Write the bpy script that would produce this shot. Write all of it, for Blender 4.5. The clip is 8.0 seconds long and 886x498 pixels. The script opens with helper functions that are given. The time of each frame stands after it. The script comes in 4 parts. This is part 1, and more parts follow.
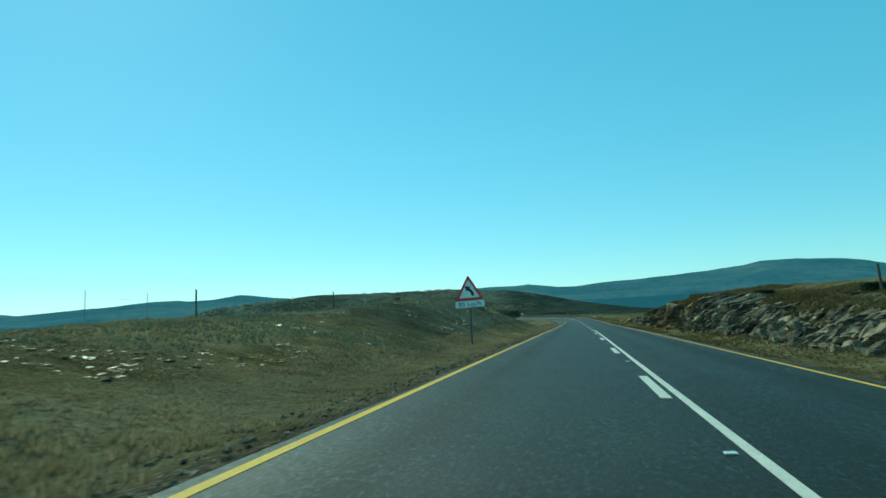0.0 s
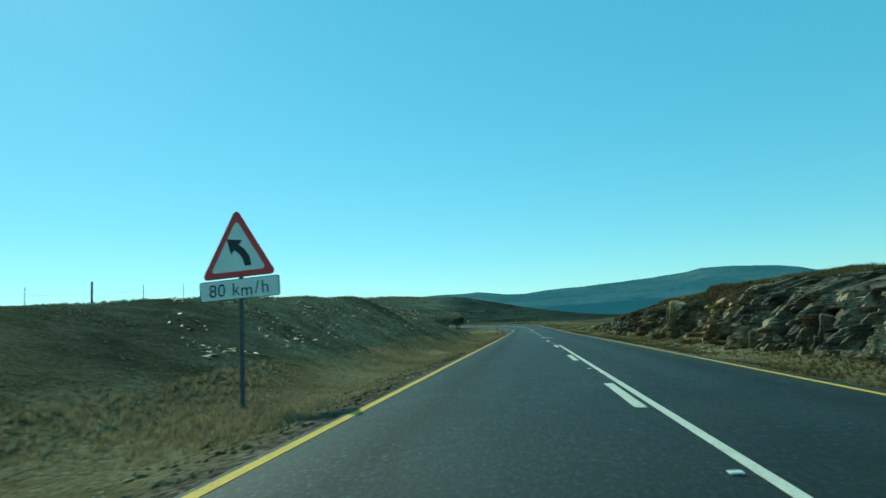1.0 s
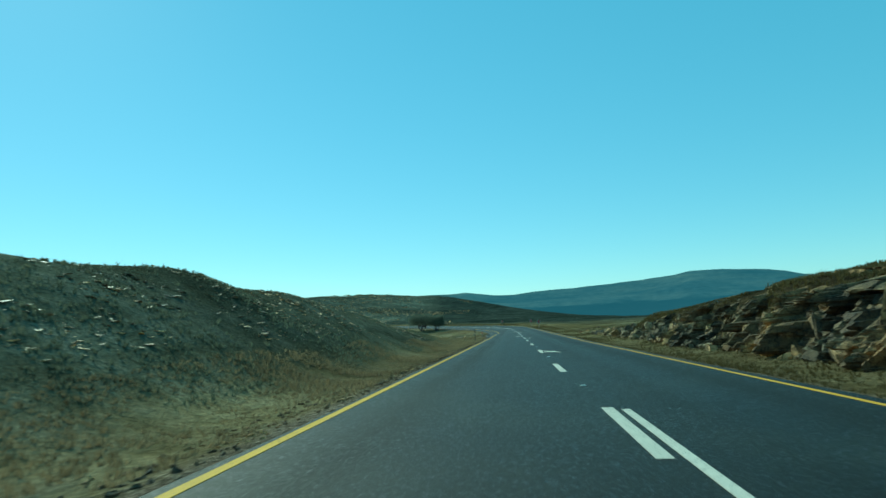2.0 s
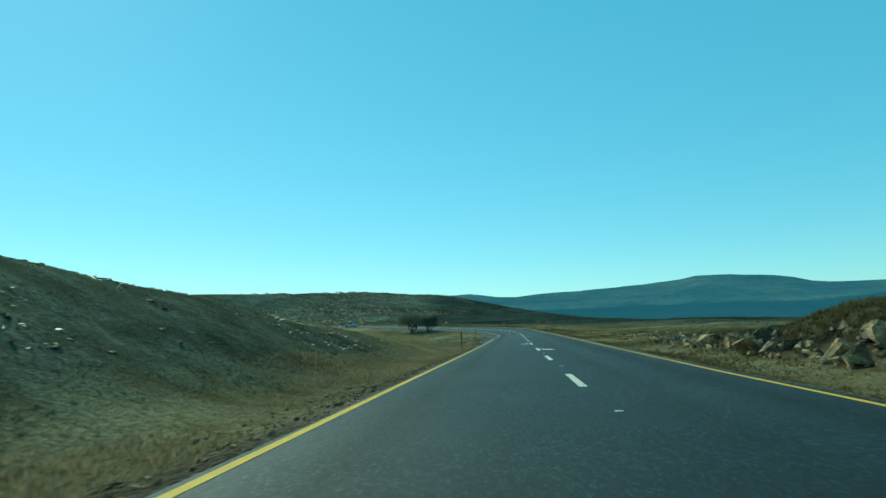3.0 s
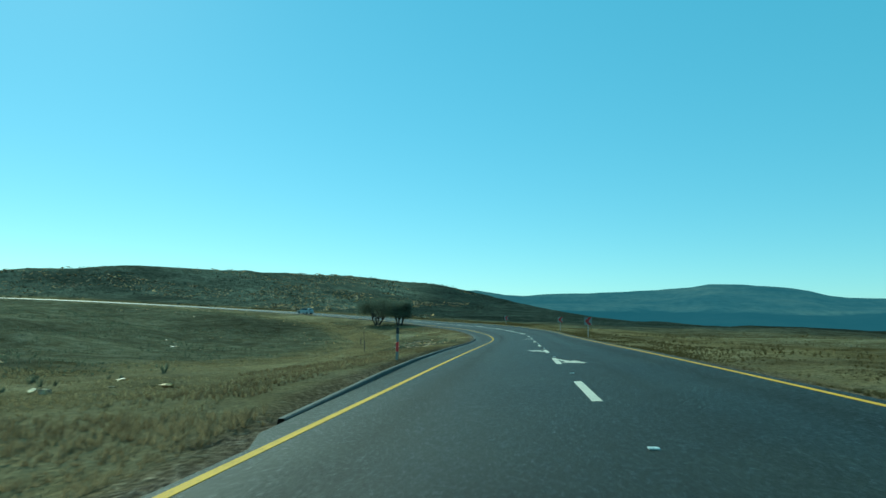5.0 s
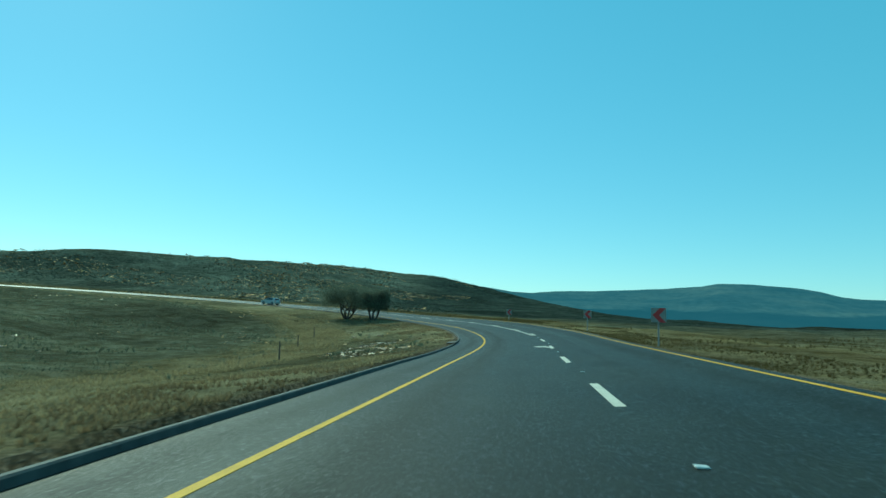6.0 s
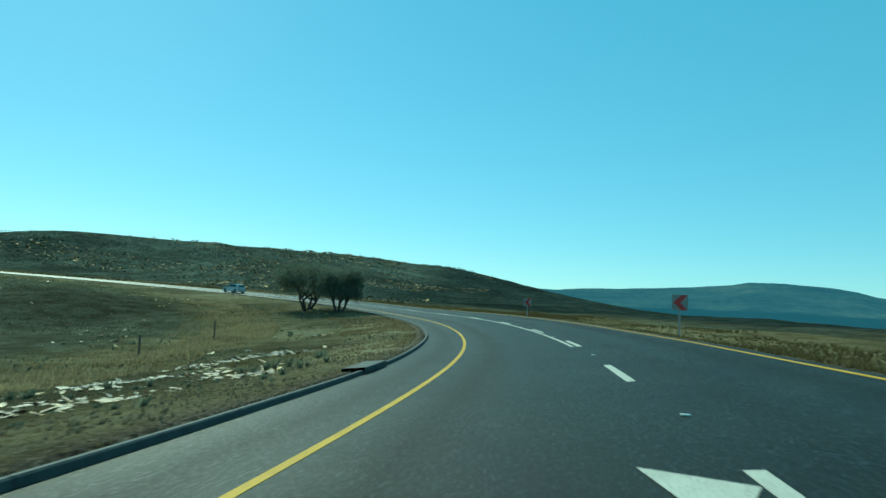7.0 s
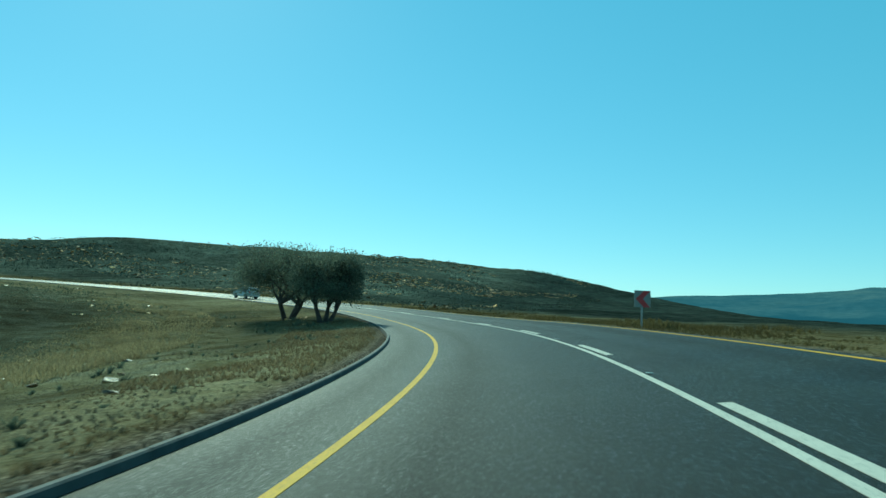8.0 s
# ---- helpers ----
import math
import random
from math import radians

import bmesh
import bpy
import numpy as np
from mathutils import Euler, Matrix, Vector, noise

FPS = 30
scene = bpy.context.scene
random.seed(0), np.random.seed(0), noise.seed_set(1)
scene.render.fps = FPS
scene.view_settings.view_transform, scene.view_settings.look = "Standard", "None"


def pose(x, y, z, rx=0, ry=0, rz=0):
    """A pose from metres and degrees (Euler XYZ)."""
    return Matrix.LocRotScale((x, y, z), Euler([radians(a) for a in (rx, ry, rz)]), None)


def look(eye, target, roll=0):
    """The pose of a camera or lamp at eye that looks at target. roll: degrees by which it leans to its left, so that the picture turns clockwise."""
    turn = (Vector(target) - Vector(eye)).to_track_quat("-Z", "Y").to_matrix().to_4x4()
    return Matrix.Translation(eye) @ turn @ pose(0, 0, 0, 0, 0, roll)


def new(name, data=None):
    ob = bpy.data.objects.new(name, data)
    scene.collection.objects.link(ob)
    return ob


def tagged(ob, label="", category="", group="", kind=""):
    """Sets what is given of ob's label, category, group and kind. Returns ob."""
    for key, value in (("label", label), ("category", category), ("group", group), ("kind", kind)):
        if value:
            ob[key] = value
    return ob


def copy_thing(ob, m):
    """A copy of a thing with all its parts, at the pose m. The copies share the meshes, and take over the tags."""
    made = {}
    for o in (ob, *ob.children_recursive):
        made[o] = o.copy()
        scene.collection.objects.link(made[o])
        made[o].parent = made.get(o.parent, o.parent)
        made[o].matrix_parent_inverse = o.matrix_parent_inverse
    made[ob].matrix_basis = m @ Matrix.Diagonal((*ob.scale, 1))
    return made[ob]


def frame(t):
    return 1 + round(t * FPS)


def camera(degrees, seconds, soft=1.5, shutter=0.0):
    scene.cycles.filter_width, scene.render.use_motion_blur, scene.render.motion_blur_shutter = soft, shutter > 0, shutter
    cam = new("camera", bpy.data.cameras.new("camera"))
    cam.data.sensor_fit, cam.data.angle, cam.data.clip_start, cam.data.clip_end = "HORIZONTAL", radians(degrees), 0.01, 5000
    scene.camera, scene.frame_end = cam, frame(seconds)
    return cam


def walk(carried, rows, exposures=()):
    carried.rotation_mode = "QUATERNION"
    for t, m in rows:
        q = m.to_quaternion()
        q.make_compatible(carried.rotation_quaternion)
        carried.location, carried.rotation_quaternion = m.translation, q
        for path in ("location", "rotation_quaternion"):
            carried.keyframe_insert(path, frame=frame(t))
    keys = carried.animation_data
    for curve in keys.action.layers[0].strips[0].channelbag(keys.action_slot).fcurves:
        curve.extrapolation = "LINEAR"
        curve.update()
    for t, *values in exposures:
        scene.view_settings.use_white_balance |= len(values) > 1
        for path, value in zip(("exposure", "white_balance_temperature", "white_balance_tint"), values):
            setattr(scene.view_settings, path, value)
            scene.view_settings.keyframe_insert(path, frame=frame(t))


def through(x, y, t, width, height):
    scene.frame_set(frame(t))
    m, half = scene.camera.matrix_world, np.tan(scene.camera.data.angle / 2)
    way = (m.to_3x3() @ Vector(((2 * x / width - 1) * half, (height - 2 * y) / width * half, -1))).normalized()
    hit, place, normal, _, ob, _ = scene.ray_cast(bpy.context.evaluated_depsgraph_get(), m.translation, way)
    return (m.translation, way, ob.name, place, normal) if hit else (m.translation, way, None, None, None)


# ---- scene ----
cam = camera(69.63, 8.0, soft=1.5, shutter=0.08)
PATH = [
    (0, (0.468, 2.180, 1.118), (-1.506, 11.901, 2.382), -2.85),
    (0.5, (0.281, 13.266, 1.176), (-1.267, 23.057, 2.496), -3.64),
    (1, (0.255, 25.071, 1.322), (-0.936, 34.908, 2.672), -3.49),
    (1.5, (0.491, 37.050, 1.465), (-0.539, 46.906, 2.805), -3.24),
    (3, (0.391, 74.988, 1.751), (-0.693, 84.834, 3.120), -1.98),
    (3.5, (0.282, 87.918, 1.876), (-0.832, 97.764, 3.222), -0.99),
    (4, (0.343, 100.817, 2.000), (-0.873, 110.652, 3.335), -0.00),
    (4.5, (0.282, 113.763, 2.118), (-0.920, 123.600, 3.453), 0.42),
    (5.8, (-0.032, 147.660, 2.474), (-1.379, 157.494, 3.692), 2.31),
    (6, (-0.082, 153.003, 2.531), (-1.439, 162.834, 3.759), 2.13),
    (6.5, (-0.304, 166.731, 2.642), (-1.811, 176.548, 3.804), 3.12),
    (7, (-0.454, 180.304, 2.767), (-2.186, 190.085, 3.915), 2.91),
    (7.5, (-0.976, 193.950, 2.952), (-3.073, 203.655, 4.137), 2.83),
    (8, (-2.287, 207.148, 3.291), (-5.373, 216.580, 4.521), 2.70),
]
walk(cam, [(t, look(eye, target, roll)) for t, eye, target, roll in PATH],
     exposures=[(0.0, 0.0, 5150, -36), (8.0, 0.0, 5150, -36)])

# ---- light: clear sky, sun ahead to the left ----
SUN_AZ, SUN_EL = radians(-42.5), radians(36.5)      # azimuth from +y towards +x
world = bpy.data.worlds.new("sky")
scene.world = world
world.use_nodes = True
wn = world.node_tree.nodes
sky = wn.new("ShaderNodeTexSky")
sky.sky_type = "NISHITA"
sky.sun_disc = False
sky.sun_elevation, sky.sun_rotation = SUN_EL, SUN_AZ
sky.altitude, sky.air_density, sky.dust_density, sky.ozone_density = 1150, 1.2, 0.2, 0.6
wn["Background"].inputs["Strength"].default_value = 0.119
tint = wn.new("ShaderNodeMix")                 # thin air over high country, seen through tinted glass
tint.data_type, tint.blend_type = "RGBA", "MULTIPLY"
tint.inputs[0].default_value, tint.inputs[7].default_value = 1.0, (1.10, 1.0, 0.99, 1)
world.node_tree.links.new(sky.outputs[0], tint.inputs[6])
deep = wn.new("ShaderNodeHueSaturation")        # the deep blue of dry air
deep.inputs["Saturation"].default_value = 1.12
world.node_tree.links.new(tint.outputs[2], deep.inputs["Color"])
even = wn.new("ShaderNodeMix")                  # light scattered many times over evens the sky out
even.data_type = "RGBA"
even.inputs[0].default_value, even.inputs[7].default_value = 0.42, (1.7, 5.2, 6.9, 1)
world.node_tree.links.new(deep.outputs[0], even.inputs[6])
world.node_tree.links.new(even.outputs[2], wn["Background"].inputs[0])
sun = new("sun", bpy.data.lights.new("sun", "SUN"))
sun.data.energy, sun.data.angle, sun.data.color = 4.2, radians(0.55), (1.0, 0.89, 0.72)
toward = Vector((math.sin(SUN_AZ) * math.cos(SUN_EL), math.cos(SUN_AZ) * math.cos(SUN_EL), math.sin(SUN_EL)))
sun.matrix_world = look(toward * 50, (0, 0, 0))


# ---- materials ----
def mat(name, build):
    m = bpy.data.materials.new(name)
    m.use_nodes = True
    nt = m.node_tree
    build(nt, nt.nodes, nt.links, nt.nodes["Principled BSDF"])
    return m


def tex_noise(nt, scale, detail=4.0, rough=0.6, vec=None, distort=0.0):
    n = nt.nodes.new("ShaderNodeTexNoise")
    n.inputs["Scale"].default_value, n.inputs["Detail"].default_value = scale, detail
    n.inputs["Roughness"].default_value, n.inputs["Distortion"].default_value = rough, distort
    if vec is None:
        g = nt.nodes.new("ShaderNodeNewGeometry")
        vec = g.outputs["Position"]
    nt.links.new(vec, n.inputs["Vector"])
    return n.outputs["Fac"]


def ramp(nt, fac, stops):
    r = nt.nodes.new("ShaderNodeValToRGB")
    els = r.color_ramp.elements
    while len(els) < len(stops):
        els.new(0.5)
    for e, (p, c) in zip(els, stops):
        e.position, e.color = p, (*c, 1)
    nt.links.new(fac, r.inputs["Fac"])
    return r.outputs["Color"]


def mix(nt, fac, a, b, mode="MIX"):
    n = nt.nodes.new("ShaderNodeMix")
    n.data_type, n.blend_type = "RGBA", mode
    for socket, v in ((n.inputs[0], fac), (n.inputs[6], a), (n.inputs[7], b)):
        if isinstance(v, (int, float)):
            socket.default_value = v
        elif isinstance(v, tuple):
            socket.default_value = (*v, 1)
        else:
            nt.links.new(v, socket)
    return n.outputs[2]


def calc(nt, op, a, b, clamp=False):
    n = nt.nodes.new("ShaderNodeMath")
    n.operation, n.use_clamp = op, clamp
    for socket, v in zip(n.inputs, (a, b)):
        if isinstance(v, (int, float)):
            socket.default_value = v
        else:
            nt.links.new(v, socket)
    return n.outputs[0]


def bump(nt, bsdf, height, strength, distance):
    b = nt.nodes.new("ShaderNodeBump")
    b.inputs["Strength"].default_value, b.inputs["Distance"].default_value = strength, distance
    nt.links.new(height, b.inputs["Height"])
    nt.links.new(b.outputs[0], bsdf.inputs["Normal"])


def plain(name, colour, rough=0.6, metal=0.0, vary=0.12, scale=8.0, relief=0.0):
    def build(nt, nodes, links, bsdf):
        n = tex_noise(nt, scale, 5)
        dark = tuple(c * (1 - vary) for c in colour)
        light = tuple(min(1, c * (1 + vary)) for c in colour)
        links.new(ramp(nt, n, [(0.3, dark), (0.7, light)]), bsdf.inputs["Base Color"])
        bsdf.inputs["Roughness"].default_value, bsdf.inputs["Metallic"].default_value = rough, metal
        if relief:
            bump(nt, bsdf, tex_noise(nt, scale * 6, 4), 0.6, relief)
    return mat(name, build)


def build_asphalt(nt, nodes, links, bsdf):
    at = nodes.new("ShaderNodeAttribute")
    at.attribute_name = "across"                      # metres from the lane's middle line
    grain = tex_noise(nt, 55, 4, 0.75)
    patch = tex_noise(nt, 0.35, 4, 0.6)
    base = ramp(nt, patch, [(0.36, (0.0056, 0.0060, 0.0043)), (0.52, (0.0087, 0.0093, 0.0067)), (0.64, (0.0132, 0.0141, 0.0102))])
    speck = ramp(nt, grain, [(0.35, (0.45, 0.45, 0.45)), (0.5, (1, 1, 1)), (0.68, (2.6, 2.6, 2.5))])
    chips = ramp(nt, tex_noise(nt, 16, 3, 0.7), [(0.40, (0.66,) * 3), (0.52, (1.0,) * 3), (0.66, (1.8, 1.8, 1.75))])
    col = mix(nt, 1.0, mix(nt, 1.0, base, speck, "MULTIPLY"), chips, "MULTIPLY")
    # oil darkened strip in the lane's middle, polished wheel tracks
    wob = calc(nt, "ADD", at.outputs["Fac"], calc(nt, "MULTIPLY", calc(nt, "SUBTRACT", tex_noise(nt, 0.25, 3), 0.5), 0.5))
    track = calc(nt, "ABSOLUTE", calc(nt, "COSINE", calc(nt, "MULTIPLY", wob, 1.74), 0), 0)
    col = mix(nt, calc(nt, "MULTIPLY", track, 0.35), col, mix(nt, 1.0, col, (1.45, 1.45, 1.42), "MULTIPLY"))
    links.new(col, bsdf.inputs["Base Color"])
    # polished chips of stone glint between the bitumen
    glint = calc(nt, "MULTIPLY", calc(nt, "SUBTRACT", tex_noise(nt, 23, 3, 0.7), 0.52), 2.2, True)
    links.new(calc(nt, "SUBTRACT", 0.72, calc(nt, "ADD", calc(nt, "MULTIPLY", track, 0.10), glint)), bsdf.inputs["Roughness"])
    bsdf.inputs["Specular IOR Level"].default_value = 0.17
    bump(nt, bsdf, grain, 0.9, 0.010)


def build_paint(colour, worn):
    def build(nt, nodes, links, bsdf):
        wear = tex_noise(nt, 38, 5, 0.75)
        dirt = tex_noise(nt, 2.5, 4)
        col = mix(nt, ramp(nt, dirt, [(0.3, (0.0,) * 3), (0.8, (0.6,) * 3)]), colour, tuple(c * 0.62 for c in colour))
        col = mix(nt, ramp(nt, wear, [(0.55, (0, 0, 0)), (0.66, (worn,) * 3)]), col, (0.07, 0.07, 0.068))
        links.new(col, bsdf.inputs["Base Color"])
        bsdf.inputs["Roughness"].default_value = 0.75
        bsdf.inputs["Specular IOR Level"].default_value = 0.2
        bump(nt, bsdf, tex_noise(nt, 90, 3), 0.4, 0.004)
    return build


def build_ground(nt, nodes, links, bsdf):
    at = nodes.new("ShaderNodeAttribute")
    at.attribute_name = "cover"                       # red: gravel, green: golden grass, blue: dark scrub, alpha: broken rock
    sep = nodes.new("ShaderNodeSeparateColor")
    links.new(at.outputs["Color"], sep.inputs[0])
    big, mid, fine = tex_noise(nt, 0.03, 5), tex_noise(nt, 0.55, 6, 0.7), tex_noise(nt, 9, 4, 0.75)
    grass = ramp(nt, mid, [(0.28, (0.070, 0.052, 0.022)), (0.45, (0.14, 0.105, 0.046)), (0.58, (0.20, 0.15, 0.068)), (0.75, (0.11, 0.086, 0.034))])
    gold = ramp(nt, mid, [(0.28, (0.150, 0.119, 0.064)), (0.52, (0.252, 0.207, 0.118)), (0.75, (0.196, 0.160, 0.088))])
    scrub = ramp(nt, mid, [(0.3, (0.047, 0.056, 0.045)), (0.48, (0.085, 0.096, 0.073)), (0.6, (0.145, 0.149, 0.110)), (0.75, (0.065, 0.075, 0.058))])
    gravel = ramp(nt, fine, [(0.3, (0.055, 0.042, 0.030)), (0.5, (0.14, 0.108, 0.078)), (0.72, (0.34, 0.27, 0.20))])
    # brown soil among the blocks, darkened in colour for the shadowed gaps
    rocky = ramp(nt, mid, [(0.3, (0.020, 0.015, 0.009)), (0.5, (0.055, 0.042, 0.024)), (0.7, (0.13, 0.098, 0.055))])
    edge = calc(nt, "MULTIPLY", calc(nt, "SUBTRACT", mid, 0.5), 1.3)
    col = mix(nt, calc(nt, "ADD", sep.outputs["Green"], edge, True), grass, gold)
    col = mix(nt, calc(nt, "ADD", sep.outputs["Blue"], edge, True), col, scrub)
    col = mix(nt, calc(nt, "ADD", sep.outputs["Red"], calc(nt, "MULTIPLY", edge, 0.8), True), col, gravel)
    col = mix(nt, at.outputs["Alpha"], col, rocky)
    # the hill's right flank, its shade mixed into the ground colour
    flank_at = nodes.new("ShaderNodeAttribute")
    flank_at.attribute_name = "dark_flank"
    col = mix(nt, flank_at.outputs["Fac"], col, ramp(nt, mid, [(0.3, (0.014, 0.019, 0.017)), (0.52, (0.026, 0.034, 0.029)), (0.68, (0.058, 0.066, 0.052))]))
    tone = ramp(nt, fine, [(0.3, (0.55,) * 3), (0.7, (1.45,) * 3)])
    tone2 = ramp(nt, big, [(0.35, (0.62,) * 3), (0.65, (1.3,) * 3)])
    tone3 = ramp(nt, tex_noise(nt, 0.11, 5, 0.65), [(0.35, (0.7,) * 3), (0.65, (1.25,) * 3)])
    col = mix(nt, 1.0, mix(nt, 1.0, col, tone, "MULTIPLY"), mix(nt, 1.0, tone2, tone3, "MULTIPLY"), "MULTIPLY")
    links.new(col, bsdf.inputs["Base Color"])
    bsdf.inputs["Roughness"].default_value = 1.0
    bsdf.inputs["Specular IOR Level"].default_value = 0.0
    bump(nt, bsdf, calc(nt, "ADD", fine, calc(nt, "MULTIPLY", mid, 3.0)), 1.0, 0.16)


def build_rock(light, rough=0.88, sunlit_end=False):
    def build(nt, nodes, links, bsdf):
        info = nodes.new("ShaderNodeObjectInfo")
        geo = nodes.new("ShaderNodeNewGeometry")
        a, b, c = tex_noise(nt, 0.9, 7, 0.68), tex_noise(nt, 14, 5, 0.7), tex_noise(nt, 5, 3)
        k = light
        col = ramp(nt, a, [(0.34, (0.040 * k, 0.029 * k, 0.017 * k)), (0.50, (0.150 * k, 0.102 * k, 0.052 * k)), (0.66, (0.50 * k, 0.355 * k, 0.185 * k))])
        col = mix(nt, ramp(nt, c, [(0.55, (0, 0, 0)), (0.68, (0.7,) * 3)]), col, (0.10 * k, 0.068 * k, 0.038 * k))
        shade = calc(nt, "ADD", 0.5, calc(nt, "MULTIPLY", calc(nt, "ADD", info.outputs["Random"], geo.outputs["Random Per Island"]), 0.4))
        cmb = nodes.new("ShaderNodeCombineColor")
        for n in range(3):
            links.new(shade, cmb.inputs[n])
        col = mix(nt, 1.0, col, cmb.outputs[0], "MULTIPLY")
        # some beds weather to warm tan
        tan = ramp(nt, tex_noise(nt, 0.16, 4, 0.6), [(0.42, (0, 0, 0)), (0.56, (0.95,) * 3)])
        col = mix(nt, tan, col, mix(nt, 1.0, col, (2.1, 1.7, 1.15), "MULTIPLY"))
        if sunlit_end:                                     # sunlight on the cutting's near end, painted in as a tan band
            place = nodes.new("ShaderNodeSeparateXYZ")
            links.new(geo.outputs["Position"], place.inputs[0])
            along = calc(nt, "ADD", place.outputs["Y"], calc(nt, "MULTIPLY", tex_noise(nt, 0.5, 4, 0.6), 14.0))
            band = calc(nt, "SUBTRACT", 1.0, calc(nt, "MULTIPLY", calc(nt, "SUBTRACT", along, 52.0), 0.2, True), True)
            col = mix(nt, band, col, ramp(nt, a, [(0.36, (0.042, 0.030, 0.018)), (0.50, (0.165, 0.115, 0.062)), (0.66, (0.43, 0.315, 0.18))]))
        # fine cracks run through the stone
        crack = nodes.new("ShaderNodeTexVoronoi")
        crack.feature = "DISTANCE_TO_EDGE"
        crack.inputs["Scale"].default_value = 2.3
        wander = nodes.new("ShaderNodeVectorMath")
        wander.operation = "ADD"
        links.new(geo.outputs["Position"], wander.inputs[0])
        links.new(mix(nt, 1.0, (0, 0, 0), ramp(nt, c, [(0.3, (0, 0, 0)), (0.7, (0.5, 0.4, 0.3))])), wander.inputs[1])
        links.new(wander.outputs[0], crack.inputs["Vector"])
        gap = ramp(nt, crack.outputs["Distance"], [(0.0, (0.22,) * 3), (0.05, (0.75,) * 3), (0.10, (1.0,) * 3)])
        col = mix(nt, 1.0, col, gap, "MULTIPLY")
        links.new(col, bsdf.inputs["Base Color"])
        bsdf.inputs["Roughness"].default_value = rough
        bump(nt, bsdf, calc(nt, "ADD", b, calc(nt, "MULTIPLY", a, 2.0)), 0.8, 0.06)
    return build


def build_leafy(dark, light, through=0.45, rough=0.8):
    def build(nt, nodes, links, bsdf):
        geo = nodes.new("ShaderNodeNewGeometry")
        r = ramp(nt, geo.outputs["Random Per Island"], [(0.0, dark), (1.0, light)])
        big = tex_noise(nt, 0.25, 4)
        col = mix(nt, 1.0, r, ramp(nt, big, [(0.3, (0.7,) * 3), (0.7, (1.25,) * 3)]), "MULTIPLY")
        links.new(col, bsdf.inputs["Base Color"])
        bsdf.inputs["Roughness"].default_value = rough
        bsdf.inputs["Specular IOR Level"].default_value = 0.15
        # thin blades let light through
        lit, both = nodes.new("ShaderNodeBsdfTranslucent"), nodes.new("ShaderNodeMixShader")
        links.new(col, lit.inputs["Color"])
        both.inputs[0].default_value = through
        links.new(bsdf.outputs[0], both.inputs[1])
        links.new(lit.outputs[0], both.inputs[2])
        links.new(both.outputs[0], nodes["Material Output"].inputs["Surface"])
    return build


def build_mountain(nt, nodes, links, bsdf):
    geo = nodes.new("ShaderNodeNewGeometry")
    sep = nodes.new("ShaderNodeSeparateXYZ")
    links.new(geo.outputs["Position"], sep.inputs[0])
    tone = tex_noise(nt, 0.004, 6, 0.6)
    small = tex_noise(nt, 0.03, 5, 0.65)
    col = ramp(nt, tone, [(0.35, (0.032, 0.045, 0.050)), (0.55, (0.056, 0.068, 0.064)), (0.7, (0.078, 0.086, 0.072))])
    col = mix(nt, 1.0, col, ramp(nt, small, [(0.35, (0.7,) * 3), (0.65, (1.2,) * 3)]), "MULTIPLY")
    # rock beds and belts of bush lie level along the slopes
    lay = nodes.new("ShaderNodeVectorMath")
    lay.operation = "MULTIPLY"
    lay.inputs[1].default_value = (0.0012, 0.0012, 0.022)
    links.new(geo.outputs["Position"], lay.inputs[0])
    beds = tex_noise(nt, 1.0, 5, 0.6, lay.outputs[0])
    col = mix(nt, 1.0, col, ramp(nt, beds, [(0.36, (0.68, 0.74, 0.80)), (0.5, (1.0, 1.0, 1.0)), (0.64, (1.25, 1.2, 1.05))]), "MULTIPLY")
    # the lower slopes turn darker and bluer below a wavering line
    rim = calc(nt, "ADD", sep.outputs["Z"], calc(nt, "MULTIPLY", calc(nt, "SUBTRACT", tone, 0.5), 70.0))
    belt = calc(nt, "MULTIPLY", calc(nt, "SUBTRACT", 96.0, rim), 0.09, True)
    col = mix(nt, calc(nt, "MULTIPLY", belt, 0.85), col, (0.010, 0.018, 0.026))
    links.new(col, bsdf.inputs["Base Color"])
    bsdf.inputs["Roughness"].default_value = 1.0
    bsdf.inputs["Specular IOR Level"].default_value = 0.0
    bsdf.inputs["Emission Color"].default_value = (0.125, 0.345, 0.465, 1)     # haze over the far slopes, put in as a faint even blue glow
    bsdf.inputs["Emission Strength"].default_value = HAZE_GLOW


HAZE_GLOW = 0.235
ASPHALT = mat("worn_asphalt", build_asphalt)
WHITE_PAINT = mat("white_road_paint", build_paint((0.62, 0.56, 0.47), 0.95))
YELLOW_PAINT = mat("yellow_road_paint", build_paint((0.66, 0.37, 0.025), 0.85))
GROUND = mat("veld_ground", build_ground)
ROCK = mat("weathered_sandstone", build_rock(1.0, 0.88, True))
HILL_ROCK = mat("grey_hill_stone", build_rock(1.7))
PALE_ROCK = mat("pale_stone", build_rock(1.7, 0.5))
GOLD_GRASS = mat("golden_grass", build_leafy((0.170, 0.132, 0.066), (0.430, 0.345, 0.190), 0.45))
DRY_GRASS = mat("dry_grass", build_leafy((0.140, 0.103, 0.054), (0.345, 0.265, 0.148), 0.45))
GREEN_GRASS = mat("olive_grass", build_leafy((0.062, 0.049, 0.018), (0.165, 0.125, 0.052), 0.45))
VERGE_GRASS = mat("brown_verge_grass", build_leafy((0.120, 0.086, 0.044), (0.290, 0.215, 0.115), 0.4))
TURF = mat("short_turf", build_leafy((0.095, 0.080, 0.050), (0.235, 0.200, 0.130), 0.4))
SCRUB = mat("dark_scrub", build_leafy((0.085, 0.094, 0.062), (0.205, 0.210, 0.138), 0.45))
